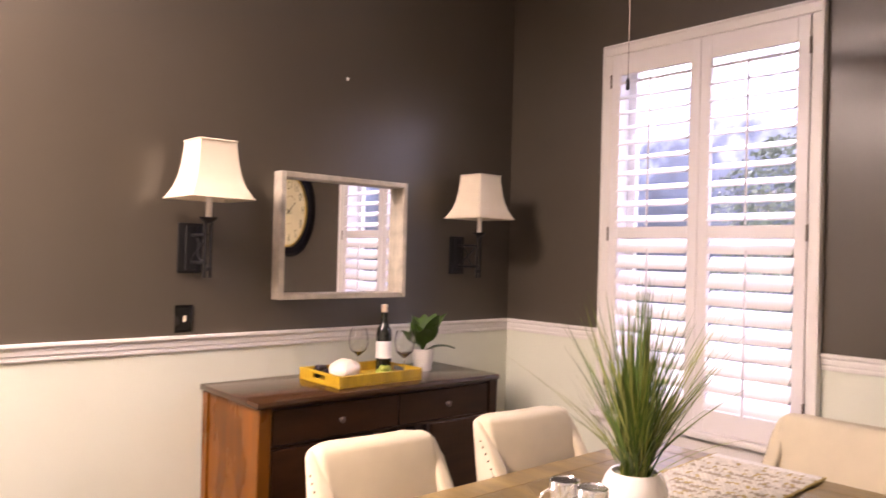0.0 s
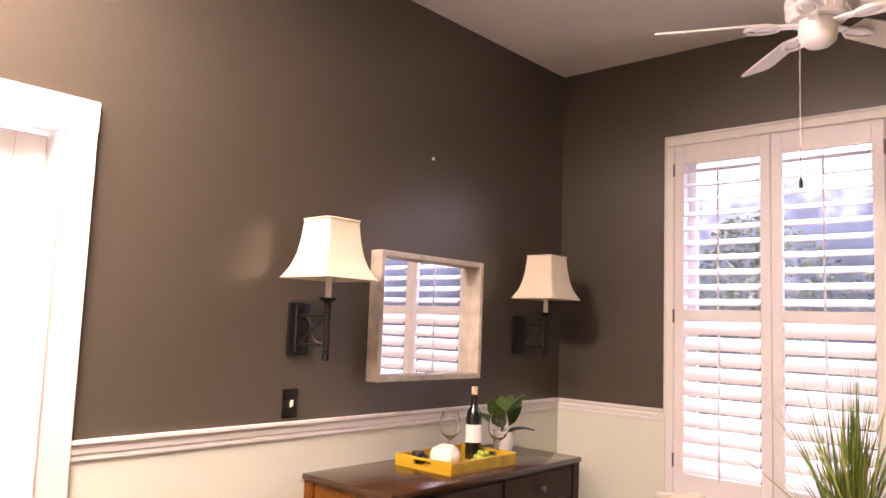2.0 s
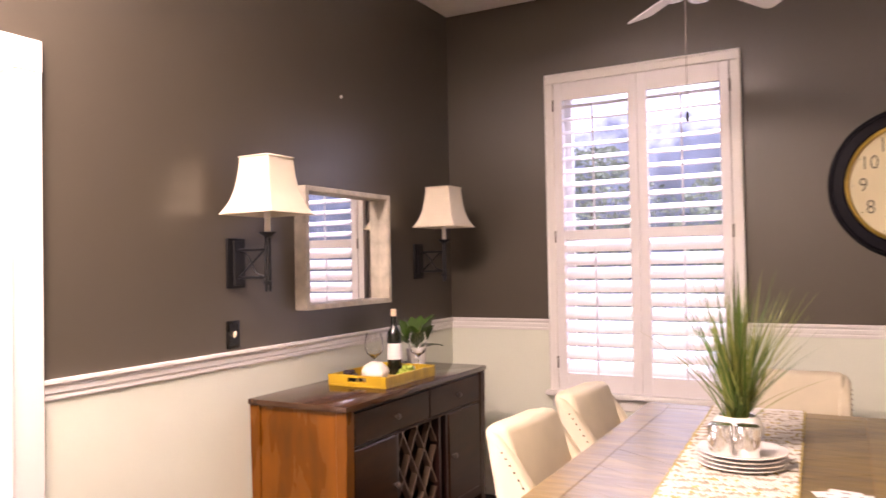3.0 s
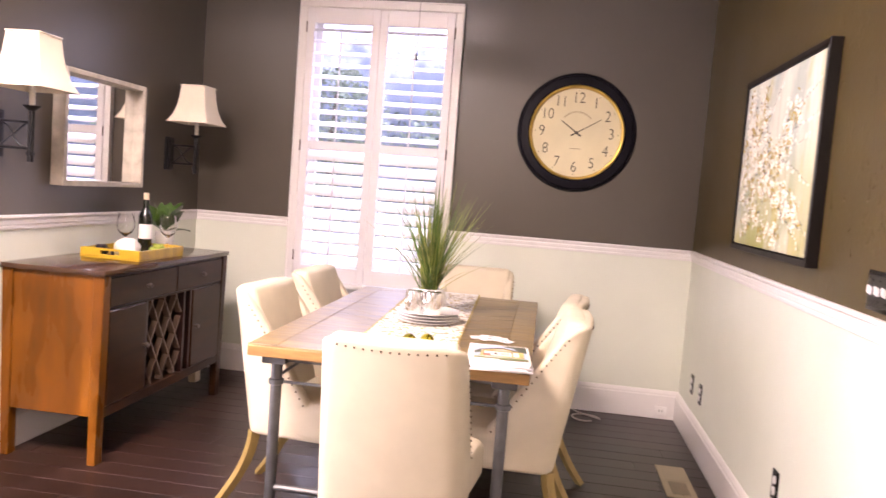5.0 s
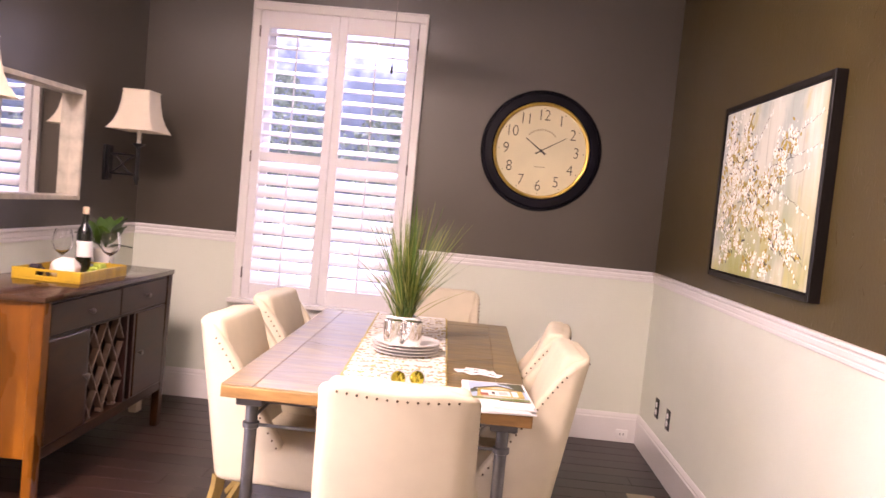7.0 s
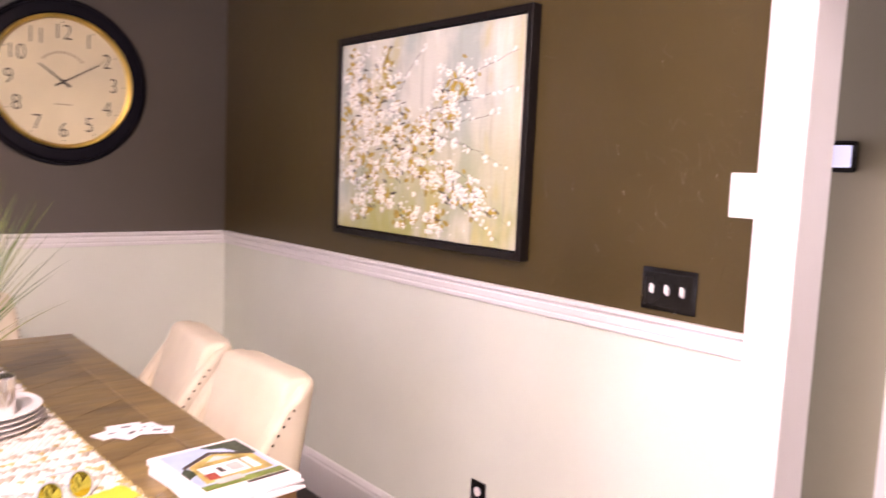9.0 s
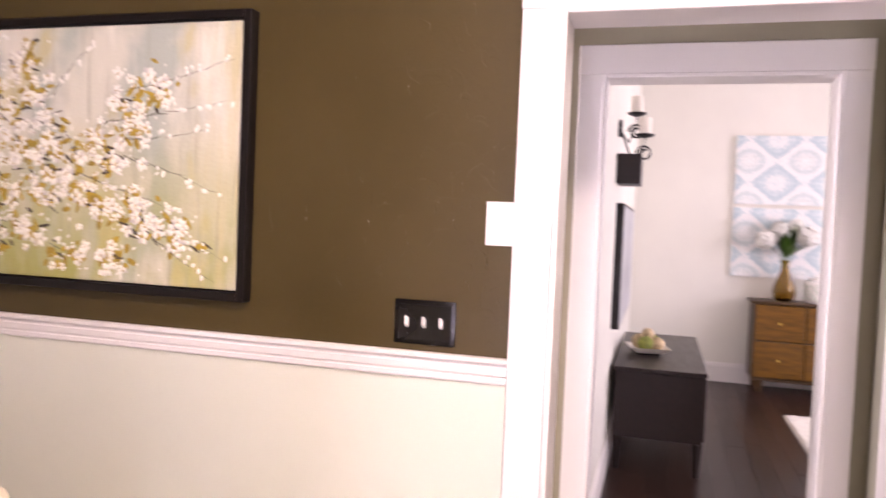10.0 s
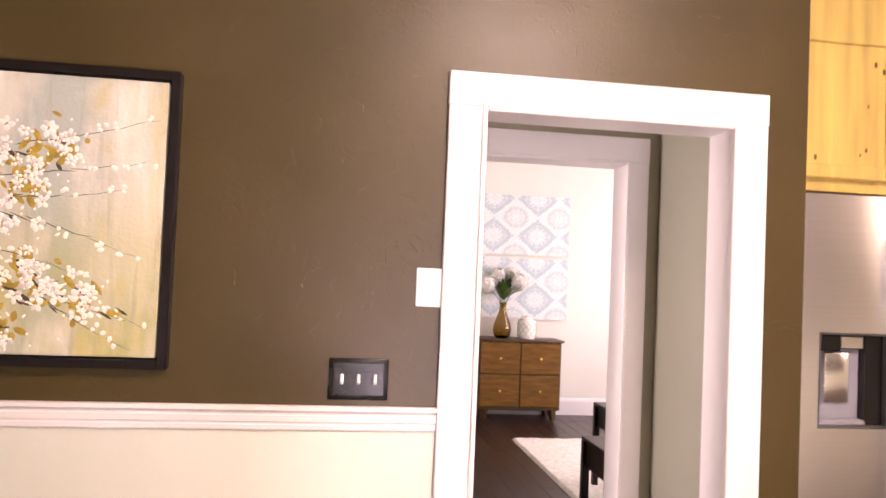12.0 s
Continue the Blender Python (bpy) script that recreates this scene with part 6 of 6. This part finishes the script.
# ---- on the floor ----
reg = thing("floor_register", "tan metal floor heating register with a grille", "floor vent", pose(0.685, 2.70, 0))
part("register_plate", box(BM(), -0.075, 0.075, -0.215, 0.215, 0.0005, 0.005, 0.002), "register", reg)
for k in range(2):
    part("grille_well", box(BM(), -0.048, 0.048, -0.185 + 0.19 * k, -0.005 + 0.19 * k, 0.0046, 0.0056), "register", reg)
for k in range(9):
    part("grille_slot", box(BM(), -0.040 + 0.0096 * k, -0.036 + 0.0096 * k, -0.18, -0.012, 0.0054, 0.0062), "cabinet_in", reg)
cordpts = [(0.27 + 0.10 * math.cos(a) * (1 - a / 14), 3.64 + 0.075 * math.sin(a), 0.006) for a in [k * 0.42 for k in range(14)]]
solo("power_cord", sweep(BM(), [(0.20, 3.80, 0.006), (0.24, 3.74, 0.006)] + cordpts, 0.0048, 8), "cord", "loop of white cord lying on the floor", "cord")
fb = thing("floor_outlet", "small white outlet box on the baseboard", "outlet", pose(0.765, NY - 0.018, 0.055))
part("outlet_plate", box(BM(), -0.038, 0.038, -0.010, 0, -0.028, 0.028, 0.003, 2), "white_plastic", fb)
part("outlet_slot", box(BM(), -0.012, -0.008, -0.0115, -0.009, -0.008, 0.008), "black_plate", fb)
part("outlet_slot", box(BM(), 0.008, 0.012, -0.0115, -0.009, -0.008, 0.008), "black_plate", fb)

# ---- hall ----
th = thing("thermostat", "round-cornered black thermostat with a white screen", "thermostat", pose(1.75, 1.050, 1.583))
part("thermostat_body", box(BM(), -0.022, 0, -0.050, 0.050, -0.052, 0.052, 0.012, 3), "black_plate", th)
part("thermostat_screen", box(BM(), -0.0235, -0.0215, -0.034, 0.034, -0.036, 0.036, 0.004), "screen", th, "bright white screen")

# ---- kitchen edge: refrigerator and pine cabinet ----
fr = thing("refrigerator", "stainless steel refrigerator with a water dispenser", "refrigerator", pose(1.03, -0.232, 0))
part("refrigerator_body", box(BM(), 0.03, 0.74, -0.91, 0.0, 0.02, 1.80, 0.006), "steel", fr)


def door_skin(name, y0, y1, z0, z1, ya, yb, parent=None):
    """A stretch of a gently bowed steel door; ya to yb is the whole door's width."""
    bm, n, half = BM(), 14, (yb - ya) / 2
    rows = []
    for k in range(n + 1):
        y = y0 + (y1 - y0) * k / n
        u = (y - (ya + yb) / 2) / half
        x = -0.026 * (1 - abs(u) ** 2.6) ** 0.6 if abs(u) < 1 else 0.0
        rows.append([bm.verts.new(p) for p in ((x, y, z0), (x, y, z1), (0.03, y, z1), (0.03, y, z0))])
    for p, q in zip(rows, rows[1:]):
        for i in range(4):
            j = (i + 1) % 4
            bm.faces.new((p[i], p[j], q[j], q[i]))
    bm.faces.new(rows[0])
    bm.faces.new(rows[-1][::-1])
    return part(name, bm, "stainless", parent or fr)


DA, DB = -0.452, -0.002
rd = door_skin("refrigerator_door", DA, DB, 0.08, 1.040, DA, DB)
door_skin("door_side", DA, -0.392, 1.040, 1.352, DA, DB, rd)
door_skin("door_side", -0.145, DB, 1.040, 1.352, DA, DB, rd)
door_skin("door_upper", DA, DB, 1.352, 1.805, DA, DB, rd)
door_skin("refrigerator_door", -0.910, -0.458, 0.08, 1.805, -0.910, -0.458)
dp = part("dispenser", box(BM(), 0.026, 0.060, -0.392, -0.145, 1.040, 1.352), "dispenser", fr, "grey and black water dispenser recess")
dm = BM()
box(dm, -0.027, 0.03, -0.151, -0.145, 1.040, 1.352, 0.002)
box(dm, -0.027, 0.03, -0.392, -0.386, 1.040, 1.352, 0.002)
box(dm, -0.027, 0.03, -0.386, -0.151, 1.040, 1.050, 0.002)
box(dm, -0.027, 0.03, -0.386, -0.151, 1.344, 1.352, 0.002)
part("dispenser_trim", dm, "steel", dp)
part("dispenser_cheek", box(BM(), -0.010, 0.026, -0.386, -0.322, 1.050, 1.344, 0.002), "black_plate", dp, "black side of the recess")
part("dispenser_lip", box(BM(), -0.018, 0.026, -0.322, -0.151, 1.050, 1.066, 0.003), "dispenser", dp)
part("dispenser_hood", box(BM(), -0.014, 0.026, -0.232, -0.151, 1.290, 1.344, 0.004), "black_plate", dp)
part("dispenser_paddle", box(BM(), 0.006, 0.022, -0.278, -0.188, 1.120, 1.285, 0.006, 2), "chrome", dp)
part("dispenser_spout", box(BM(), -0.006, 0.026, -0.320, -0.232, 1.296, 1.342, 0.005), "chrome", dp)
for yy in (-0.425, -0.485):
    part("handle", sweep(BM(), [(-0.004, yy, 0.70), (-0.055, yy, 0.74), (-0.062, yy, 1.20), (-0.055, yy, 1.66), (-0.004, yy, 1.70)], 0.010, 10), "stainless", fr)

pc = thing("pine_cabinet", "knotty golden pine wall cabinet above the refrigerator", "cabinet", pose(1.03, -0.232, 1.815))
part("cabinet_body", box(BM(), 0.02, 0.62, -0.92, 0.0, 0.005, 0.90, 0.002), "pine", pc)
part("bottom_moulding", box(BM(), -0.004, 0.02, -0.92, 0.0, 0.0, 0.030, 0.006, 2), "pine", pc)
for d0, d1 in ((-0.455, -0.012), (-0.905, -0.462)):
    dr = part("door_panel", box(BM(), 0.006, 0.02, d0, d1, 0.045, 0.86, 0.003), "pine", pc)
    for a, b, c, d in ((d0, d0 + 0.07, 0.045, 0.86), (d1 - 0.07, d1, 0.045, 0.86), (d0 + 0.07, d1 - 0.07, 0.045, 0.092), (d0 + 0.07, d1 - 0.07, 0.500, 0.86)):
        part("door_stile", box(BM(), -0.004, 0.007, a, b, c, d, 0.004), "pine", dr)
    rngk = random.Random(int(-d0 * 100))
    for k in range(7):
        yk, zk = rngk.uniform(d0 + 0.02, d1 - 0.02), rngk.uniform(0.10, 0.50)
        bm = BM()
        ball(bm, (0.0062 if d0 + 0.07 < yk < d1 - 0.07 else -0.0038, yk, zk), rngk.uniform(0.005, 0.010), (0.12, 0.75, 1.25), 10, 6)
        part("pine_knot", bm, "knot", dr)

# ---- living room ----
ch = thing("chest_of_drawers", "warm walnut chest of four square drawers on short legs", "chest of drawers", pose(6.40, -0.755, 0))
part("carcass", box(BM(), 0.0, 0.34, -0.44, 0.44, 0.12, 0.815, 0.004), "walnut_dark", ch)
part("chest_top", box(BM(), -0.025, 0.345, -0.465, 0.465, 0.815, 0.840, 0.005, 2), "walnut_dark", ch)
part("plinth", box(BM(), -0.004, 0.02, -0.44, 0.44, 0.105, 0.135, 0.003), "walnut_dark", ch)
for s in (-1, 1):
    for z0, z1 in ((0.142, 0.470), (0.482, 0.806)):
        a, b = (0.006, 0.425) if s > 0 else (-0.425, -0.006)
        d = part("drawer", box(BM(), -0.016, 0.004, a, b, z0, z1, 0.004), "walnut", ch)
        bm = BM()
        lathe(bm, [(0.0, 0.0), (0.006, 0.0), (0.006, 0.012), (0.013, 0.020), (0.0, 0.026)], (-0.015, (a + b) / 2, (z0 + z1) / 2), 12, Euler((0, radians(-90), 0)).to_matrix())
        part("knob", bm, "gold", d)
    for xx in (0.03, 0.30):
        part("leg", rod(BM(), (xx, s * 0.36, 0.12), (xx - 0.005, s * 0.375, 0.0), 0.050, 0.030, 4), "walnut_dark", ch)

vs = thing("flower_vase", "amber glass vase of white hydrangeas with green leaves", "vase", pose(6.55, -0.580, 0.840))
part("vase", lathe(BM(), [(0.0, 0.0), (0.06, 0.0), (0.085, 0.025), (0.100, 0.085), (0.090, 0.150), (0.060, 0.225), (0.038, 0.290), (0.034, 0.340), (0.044, 0.380), (0.041, 0.380), (0.030, 0.340), (0.034, 0.290), (0.056, 0.222), (0.085, 0.150), (0.094, 0.085), (0.080, 0.030), (0.0, 0.008)], seg=32), "amber", vs)
rngf = random.Random(14)
for k, (dx, dy, dz, r) in enumerate(((-0.02, 0.19, 0.56, 0.085), (0.02, 0.06, 0.66, 0.075), (-0.02, -0.17, 0.60, 0.09), (0.06, 0.10, 0.60, 0.07), (0.05, -0.08, 0.69, 0.07))):
    verts, faces = [], []
    for i in range(340):
        q = Vector((rngf.gauss(0, 1), rngf.gauss(0, 1), rngf.gauss(0, 1))).normalized()
        e = q.to_track_quat("Z", "Y") @ Euler((rngf.uniform(-0.5, 0.5), rngf.uniform(-0.5, 0.5), rngf.uniform(0, 6))).to_quaternion()
        c = q * r * rngf.uniform(0.82, 1.05) + Vector((dx, dy, dz))
        b = len(verts)
        for u, v, w in ((-0.5, 0, 0), (0, -0.5, 0.12), (0.5, 0, 0), (0, 0.5, 0.12)):
            verts.append(c + e @ Vector((u, v, w)) * r * 0.42)
        faces.append((b, b + 1, b + 2, b + 3))
    me = bpy.data.meshes.new("flower_head")
    me.from_pydata(verts, [], faces)
    me.materials.append(M["hydrangea"])
    fh = new("flower_head", me)
    fh.parent = vs
    part("stem", sweep(BM(), [(0, 0, 0.30), (dx * 0.3, dy * 0.3, 0.42), (dx, dy, dz)], 0.004, 6), "leaf", vs)
for k in range(22):
    a, ln, tl = rngf.uniform(0, 6.28), rngf.uniform(0.16, 0.32), rngf.uniform(0.15, 1.2)
    bm = BM()
    d, side = Vector((math.cos(a), math.sin(a), 0)), Vector((-math.sin(a), math.cos(a), 0))
    rows = []
    for i in range(5):
        t = i / 4
        w = 0.036 * math.sin(math.pi * (0.05 + 0.92 * t))
        c = Vector((0, 0, 0.40)) + d * ln * t * math.sin(tl) + Vector((0, 0, ln * (t * math.cos(tl) + 0.4 * t - 0.3 * t * t)))
        rows.append((bm.verts.new(c + side * w), bm.verts.new(c - side * w)))
    for p, q in zip(rows, rows[1:]):
        bm.faces.new((p[0], p[1], q[1], q[0]))
    part("leaf", bm, "leaf", vs)

jar = thing("ceramic_jar", "white ceramic jar with raised lattice and a lid", "jar", pose(6.53, -0.845, 0.840))
part("jar_body", lathe(BM(), [(0.0, 0.0), (0.080, 0.0), (0.095, 0.02), (0.098, 0.06), (0.098, 0.170), (0.090, 0.195), (0.060, 0.205), (0.0, 0.205)], seg=32), "ceramic", jar)
lat = BM()
for sgn in (1, -1):
    for k in range(10):
        sweep(lat, [(0.0985 * math.cos(2 * math.pi * (k / 10 + sgn * t * 0.2)), 0.0985 * math.sin(2 * math.pi * (k / 10 + sgn * t * 0.2)), 0.025 + 0.145 * t) for t in [i / 8 for i in range(9)]], 0.005, 5)
part("raised_lattice", lat, "sage", jar, "pale sage raised lattice")
part("lid", lathe(BM(), [(0.062, 0.205), (0.066, 0.215), (0.060, 0.232), (0.012, 0.240), (0.016, 0.256), (0.0, 0.262)], seg=26), "ceramic", jar)


def ogee_paint():
    m = material("blue_damask_print", (0.7, 0.7, 0.7), 0.7, vary=0.05, bump=0.15, bscale=200)
    n, l = m.node_tree.nodes, m.node_tree.links
    co, sep = n.new("ShaderNodeTexCoord"), n.new("ShaderNodeSeparateXYZ")
    l.new(co.outputs["Object"], sep.inputs[0])

    def math_node(op, a, b=None, v=None):
        k = n.new("ShaderNodeMath")
        k.operation = op
        for i, q in enumerate((a, b)):
            if q is not None:
                l.new(q, k.inputs[i])
        if v is not None:
            k.inputs[1].default_value = v
        return k.outputs[0]

    # woven-looking ogee lattice: the threads shift each row a little, so that outlines are ragged
    rag = n.new("ShaderNodeTexNoise")
    rag.inputs["Scale"].default_value, rag.inputs["Detail"].default_value = 1.0, 3
    mp = n.new("ShaderNodeMapping")
    mp.inputs["Scale"].default_value = (1, 70, 16)
    l.new(co.outputs["Object"], mp.inputs[0])
    l.new(mp.outputs[0], rag.inputs["Vector"])
    shift = math_node("MULTIPLY", math_node("SUBTRACT", rag.outputs["Fac"], v=0.5), v=0.075)
    zz = math_node("ADD", math_node("SUBTRACT", sep.outputs["Z"], v=0.085), shift)
    cy = math_node("COSINE", math_node("MULTIPLY", sep.outputs["Y"], v=2 * math.pi / 0.49))
    cz = math_node("COSINE", math_node("MULTIPLY", zz, v=2 * math.pi / 0.41))
    fy = math_node("COSINE", math_node("MULTIPLY", sep.outputs["Y"], v=2 * math.pi / 0.0612))
    fz = math_node("COSINE", math_node("MULTIPLY", zz, v=2 * math.pi / 0.051))
    tot = math_node("ADD", math_node("ADD", cy, cz), math_node("MULTIPLY", math_node("MULTIPLY", fy, fz), v=0.22))
    sc = math_node("MULTIPLY", math_node("ADD", tot, v=2.0), v=0.25)
    r = n.new("ShaderNodeValToRGB")
    e = r.color_ramp.elements
    white, blue, pale, teal = (0.76, 0.76, 0.74, 1), (0.45, 0.555, 0.58, 1), (0.61, 0.675, 0.68, 1), (0.52, 0.58, 0.56, 1)
    e[0].position, e[0].color = 0.0, pale
    e[1].position, e[1].color = 1.0, white
    for p, c in ((0.03, white), (0.08, white), (0.11, pale), (0.17, white), (0.20, blue), (0.30, pale), (0.34, blue), (0.46, blue), (0.49, white), (0.66, white), (0.69, pale), (0.74, teal), (0.84, pale), (0.87, white), (0.92, teal), (0.96, white)):
        k = e.new(p)
        k.color = c
    l.new(sc, r.inputs[0])
    l.new(r.outputs[0], n["Principled BSDF"].inputs["Base Color"])
    return m


M["damask"] = ogee_paint()
for z0, z1 in ((1.735, 2.388), (1.040, 1.700)):
    cp = thing("canvas_print", "wide blue and white damask canvas print on the wall", "wall art", pose(6.75, -0.726, (z0 + z1) / 2), "damask prints")
    part("printed_face", box(BM(), -0.036, -0.032, -0.61, 0.61, -(z1 - z0) / 2, (z1 - z0) / 2, 0.001), "damask", cp)
    part("canvas_edge", box(BM(), -0.032, 0, -0.607, 0.607, -(z1 - z0) / 2 + 0.003, (z1 - z0) / 2 - 0.003), "paper", cp)

cs = thing("media_console", "low black wooden media console on tapered legs", "console", pose(3.60, 0.775, 0))
part("console_top", box(BM(), 0, 1.58, -0.54, 0, 0.600, 0.625, 0.004), "black_wood", cs)
part("console_body", box(BM(), 0.02, 1.56, -0.525, -0.01, 0.20, 0.600, 0.003), "black_wood", cs)
for k in range(3):
    part("console_door", box(BM(), 0.03 + 0.51 * k, 0.53 + 0.51 * k, -0.537, -0.525, 0.215, 0.590, 0.003), "black_wood", cs)
for xx in (0.04, 1.54):
    for yy in (-0.50, -0.04):
        part("leg", rod(BM(), (xx, yy, 0.20), (xx, yy, 0.0), 0.030, 0.018, 4), "black_wood", cs)
bw = thing("decor_bowl", "pale square dish of moss and rattan balls", "bowl", pose(4.18, 0.590, 0.625, 0, 0, 10))
bm = box(BM(), -0.13, 0.13, -0.13, 0.13, 0.012, 0.05)
for v in bm.verts:
    if v.co.z < 0.03:
        v.co.x *= 0.6
        v.co.y *= 0.6
bmesh.ops.delete(bm, geom=[f for f in bm.faces if f.normal.z > 0.9], context="FACES_ONLY")
part("dish", bm, "candle", bw)
part("dish_stand", box(BM(), -0.07, 0.07, -0.07, 0.07, 0.0, 0.014, 0.003), "iron", bw)
for k, (dx, dy, dz, r, mt) in enumerate(((-0.05, 0.02, 0.07, 0.05, "moss"), (0.04, 0.05, 0.075, 0.05, "rattan"), (0.03, -0.05, 0.07, 0.048, "moss"), (-0.04, -0.06, 0.07, 0.045, "rattan"), (0.0, 0.0, 0.125, 0.045, "rattan"))):
    bm = BM()
    ball(bm, (dx, dy, dz), r, (1, 1, 1), 14, 10)
    for v in bm.verts:
        v.co += Vector((noise.noise(v.co * 60), noise.noise(v.co * 60 + Vector((5, 0, 0))), noise.noise(v.co * 60 + Vector((0, 5, 0))))) * 0.008
    part("decor_ball", bm, mt, bw)

tvp = thing("wall_picture", "large silver grey picture panel with a dark edge", "wall art", pose(3.55, 0.80, 0))
part("panel_edge", box(BM(), 0, 1.60, -0.045, 0, 0.85, 1.60, 0.003), "art_frame", tvp)
part("panel_face", box(BM(), 0.015, 1.585, -0.048, -0.044, 0.865, 1.585, 0.001), "tv", tvp)

sc = thing("wall_sconce", "black wrought iron scroll wall sconce holding two pillar candles", "sconce", pose(3.42, 0.80, 0))
part("back_disc", rod(BM(), (0, 0, 2.02), (0, -0.018, 2.02), 0.05, seg=18), "iron", sc)
scroll = BM()
for y, zc in ((-0.095, 2.10), (-0.145, 1.98)):
    sweep(scroll, [(0, y + 0.045 * math.cos(a) * (1 - a / 16), zc - 0.10 + 0.045 * math.sin(a) * (1 - a / 16)) for a in [k * 0.45 for k in range(20)]], 0.006, 6)
    sweep(scroll, [(0, -0.015, 2.0), (0, y * 0.6, zc - 0.16), (0, y, zc - 0.08), (0, y, zc)], 0.006, 6)
part("scrollwork", scroll, "iron", sc)
for y, zc in ((-0.095, 2.10), (-0.145, 1.98)):
    cup = part("candle_cup", lathe(BM(), [(0.0, -0.012), (0.02, -0.012), (0.052, 0.0), (0.054, 0.008), (0.0, 0.006)], (0, y, zc), 20), "iron", sc)
    part("candle", rod(BM(), (0, y, zc + 0.006), (0, y, zc + 0.10), 0.034, seg=18), "candle", cup, "ivory pillar candle")
wb = thing("wall_shelf", "small dark box shelf fixed to the wall", "shelf", pose(3.42, 0.80, 1.705))
part("shelf_box", box(BM(), -0.06, 0.24, -0.135, 0, 0, 0.168, 0.004), "black_wood", wb)


def end_table(x, y, w, d, h, drawer):
    root = thing("end_table", "black wooden end table with slim square legs", "table", pose(x, y, 0), "end tables")
    part("tabletop", box(BM(), 0, w, -d, 0, h - 0.02, h, 0.003), "black_wood", root)
    part("apron", box(BM(), 0.02, w - 0.02, -d + 0.02, -0.02, h - 0.17, h - 0.02, 0.002), "black_wood", root)
    if drawer:
        dr = part("drawer", box(BM(), 0.008, 0.021, -d + 0.05, -0.05, h - 0.155, h - 0.035, 0.003), "black_wood", root)
        part("handle", sweep(BM(), [(0.006, -d / 2 - 0.05, h - 0.095), (-0.012, -d / 2 - 0.04, h - 0.095), (-0.012, -d / 2 + 0.04, h - 0.095), (0.006, -d / 2 + 0.05, h - 0.095)], 0.005, 6), "stainless", dr)
    for xx in (0.0, w - 0.04):
        for yy in (-0.04, -d):
            part("leg", box(BM(), xx, xx + 0.04, yy, yy + 0.04, 0, h - 0.02, 0.002), "black_wood", root)
    part("lower_rail", box(BM(), 0.01, 0.03, -d + 0.04, -0.04, 0.10, 0.13), "black_wood", root)


end_table(2.44, -0.225, 0.42, 0.55, 0.61, False)
end_table(3.60, -0.700, 0.40, 0.55, 0.61, True)

rug_bm = BM()
bmesh.ops.create_grid(rug_bm, x_segments=150, y_segments=110, size=0.5)
for v in rug_bm.verts:
    x, y = 3.60 + (v.co.x + 0.5) * 1.88, -2.90 + (v.co.y + 0.5) * 2.43
    ed = min(x - 3.60, 5.48 - x, y + 2.90, -0.47 - y)
    v.co = Vector((x + 0.012 * noise.noise(Vector((x * 30, y * 30, 0))), y + 0.012 * noise.noise(Vector((x * 30, y * 30, 7))), (0.022 + 0.010 * noise.noise(Vector((x * 55, y * 55, 2)))) if ed > 0.004 else 0.001))
solo("shag_rug", rug_bm, "rug", "cream shag rug on the dark wood floor", "rug")

# ---- floorboards ----
def boards(x0, x1, y0, y1, seed, single):
    rng = random.Random(seed)
    w = 0.127
    joined = BM()
    y = y0
    shared = {}
    while y < y1 - 0.01:
        x = x0 - rng.uniform(0, 1.2)
        yb = min(y + w, y1)
        while x < x1:
            ln = rng.choice((0.9, 1.2, 1.5, 1.8))
            a, b = max(x, x0), min(x + ln, x1)
            if b - a > 0.03:
                if single:
                    key = (round(b - a, 3), round(yb - y, 3))
                    if key not in shared:
                        shared[key] = mesh_of("plank", box(BM(), 0.0008, b - a - 0.0008, 0.0010, yb - y - 0.0010, -0.010, 0.0, 0.0012), M["plank"], False)
                    ob = new("plank", shared[key])
                    ob.parent = floor
                    ob.location = (a, y, rng.uniform(-0.0006, 0.0))
                else:
                    box(joined, a + 0.0008, b - 0.0008, y + 0.001, yb - 0.001, -0.010, -0.0002)
            x += ln
        y += w
    if not single:
        ob = part("planks", joined, "plank", floor, smooth=False)
        ob["kind"] = "stuff"
    else:
        joined.free()


boards(WX, EX, -0.25, NY, 1, True)
boards(EX, 1.88, -0.25, 1.4, 2, True)
boards(1.88, 6.75, -1.6, 0.80, 3, True)
boards(WX, 1.88, -4.6, -0.25, 4, False)
boards(1.88, 6.75, -3.3, -1.6, 5, False)
boards(EX, 1.88, 1.4, 3.6, 6, False)
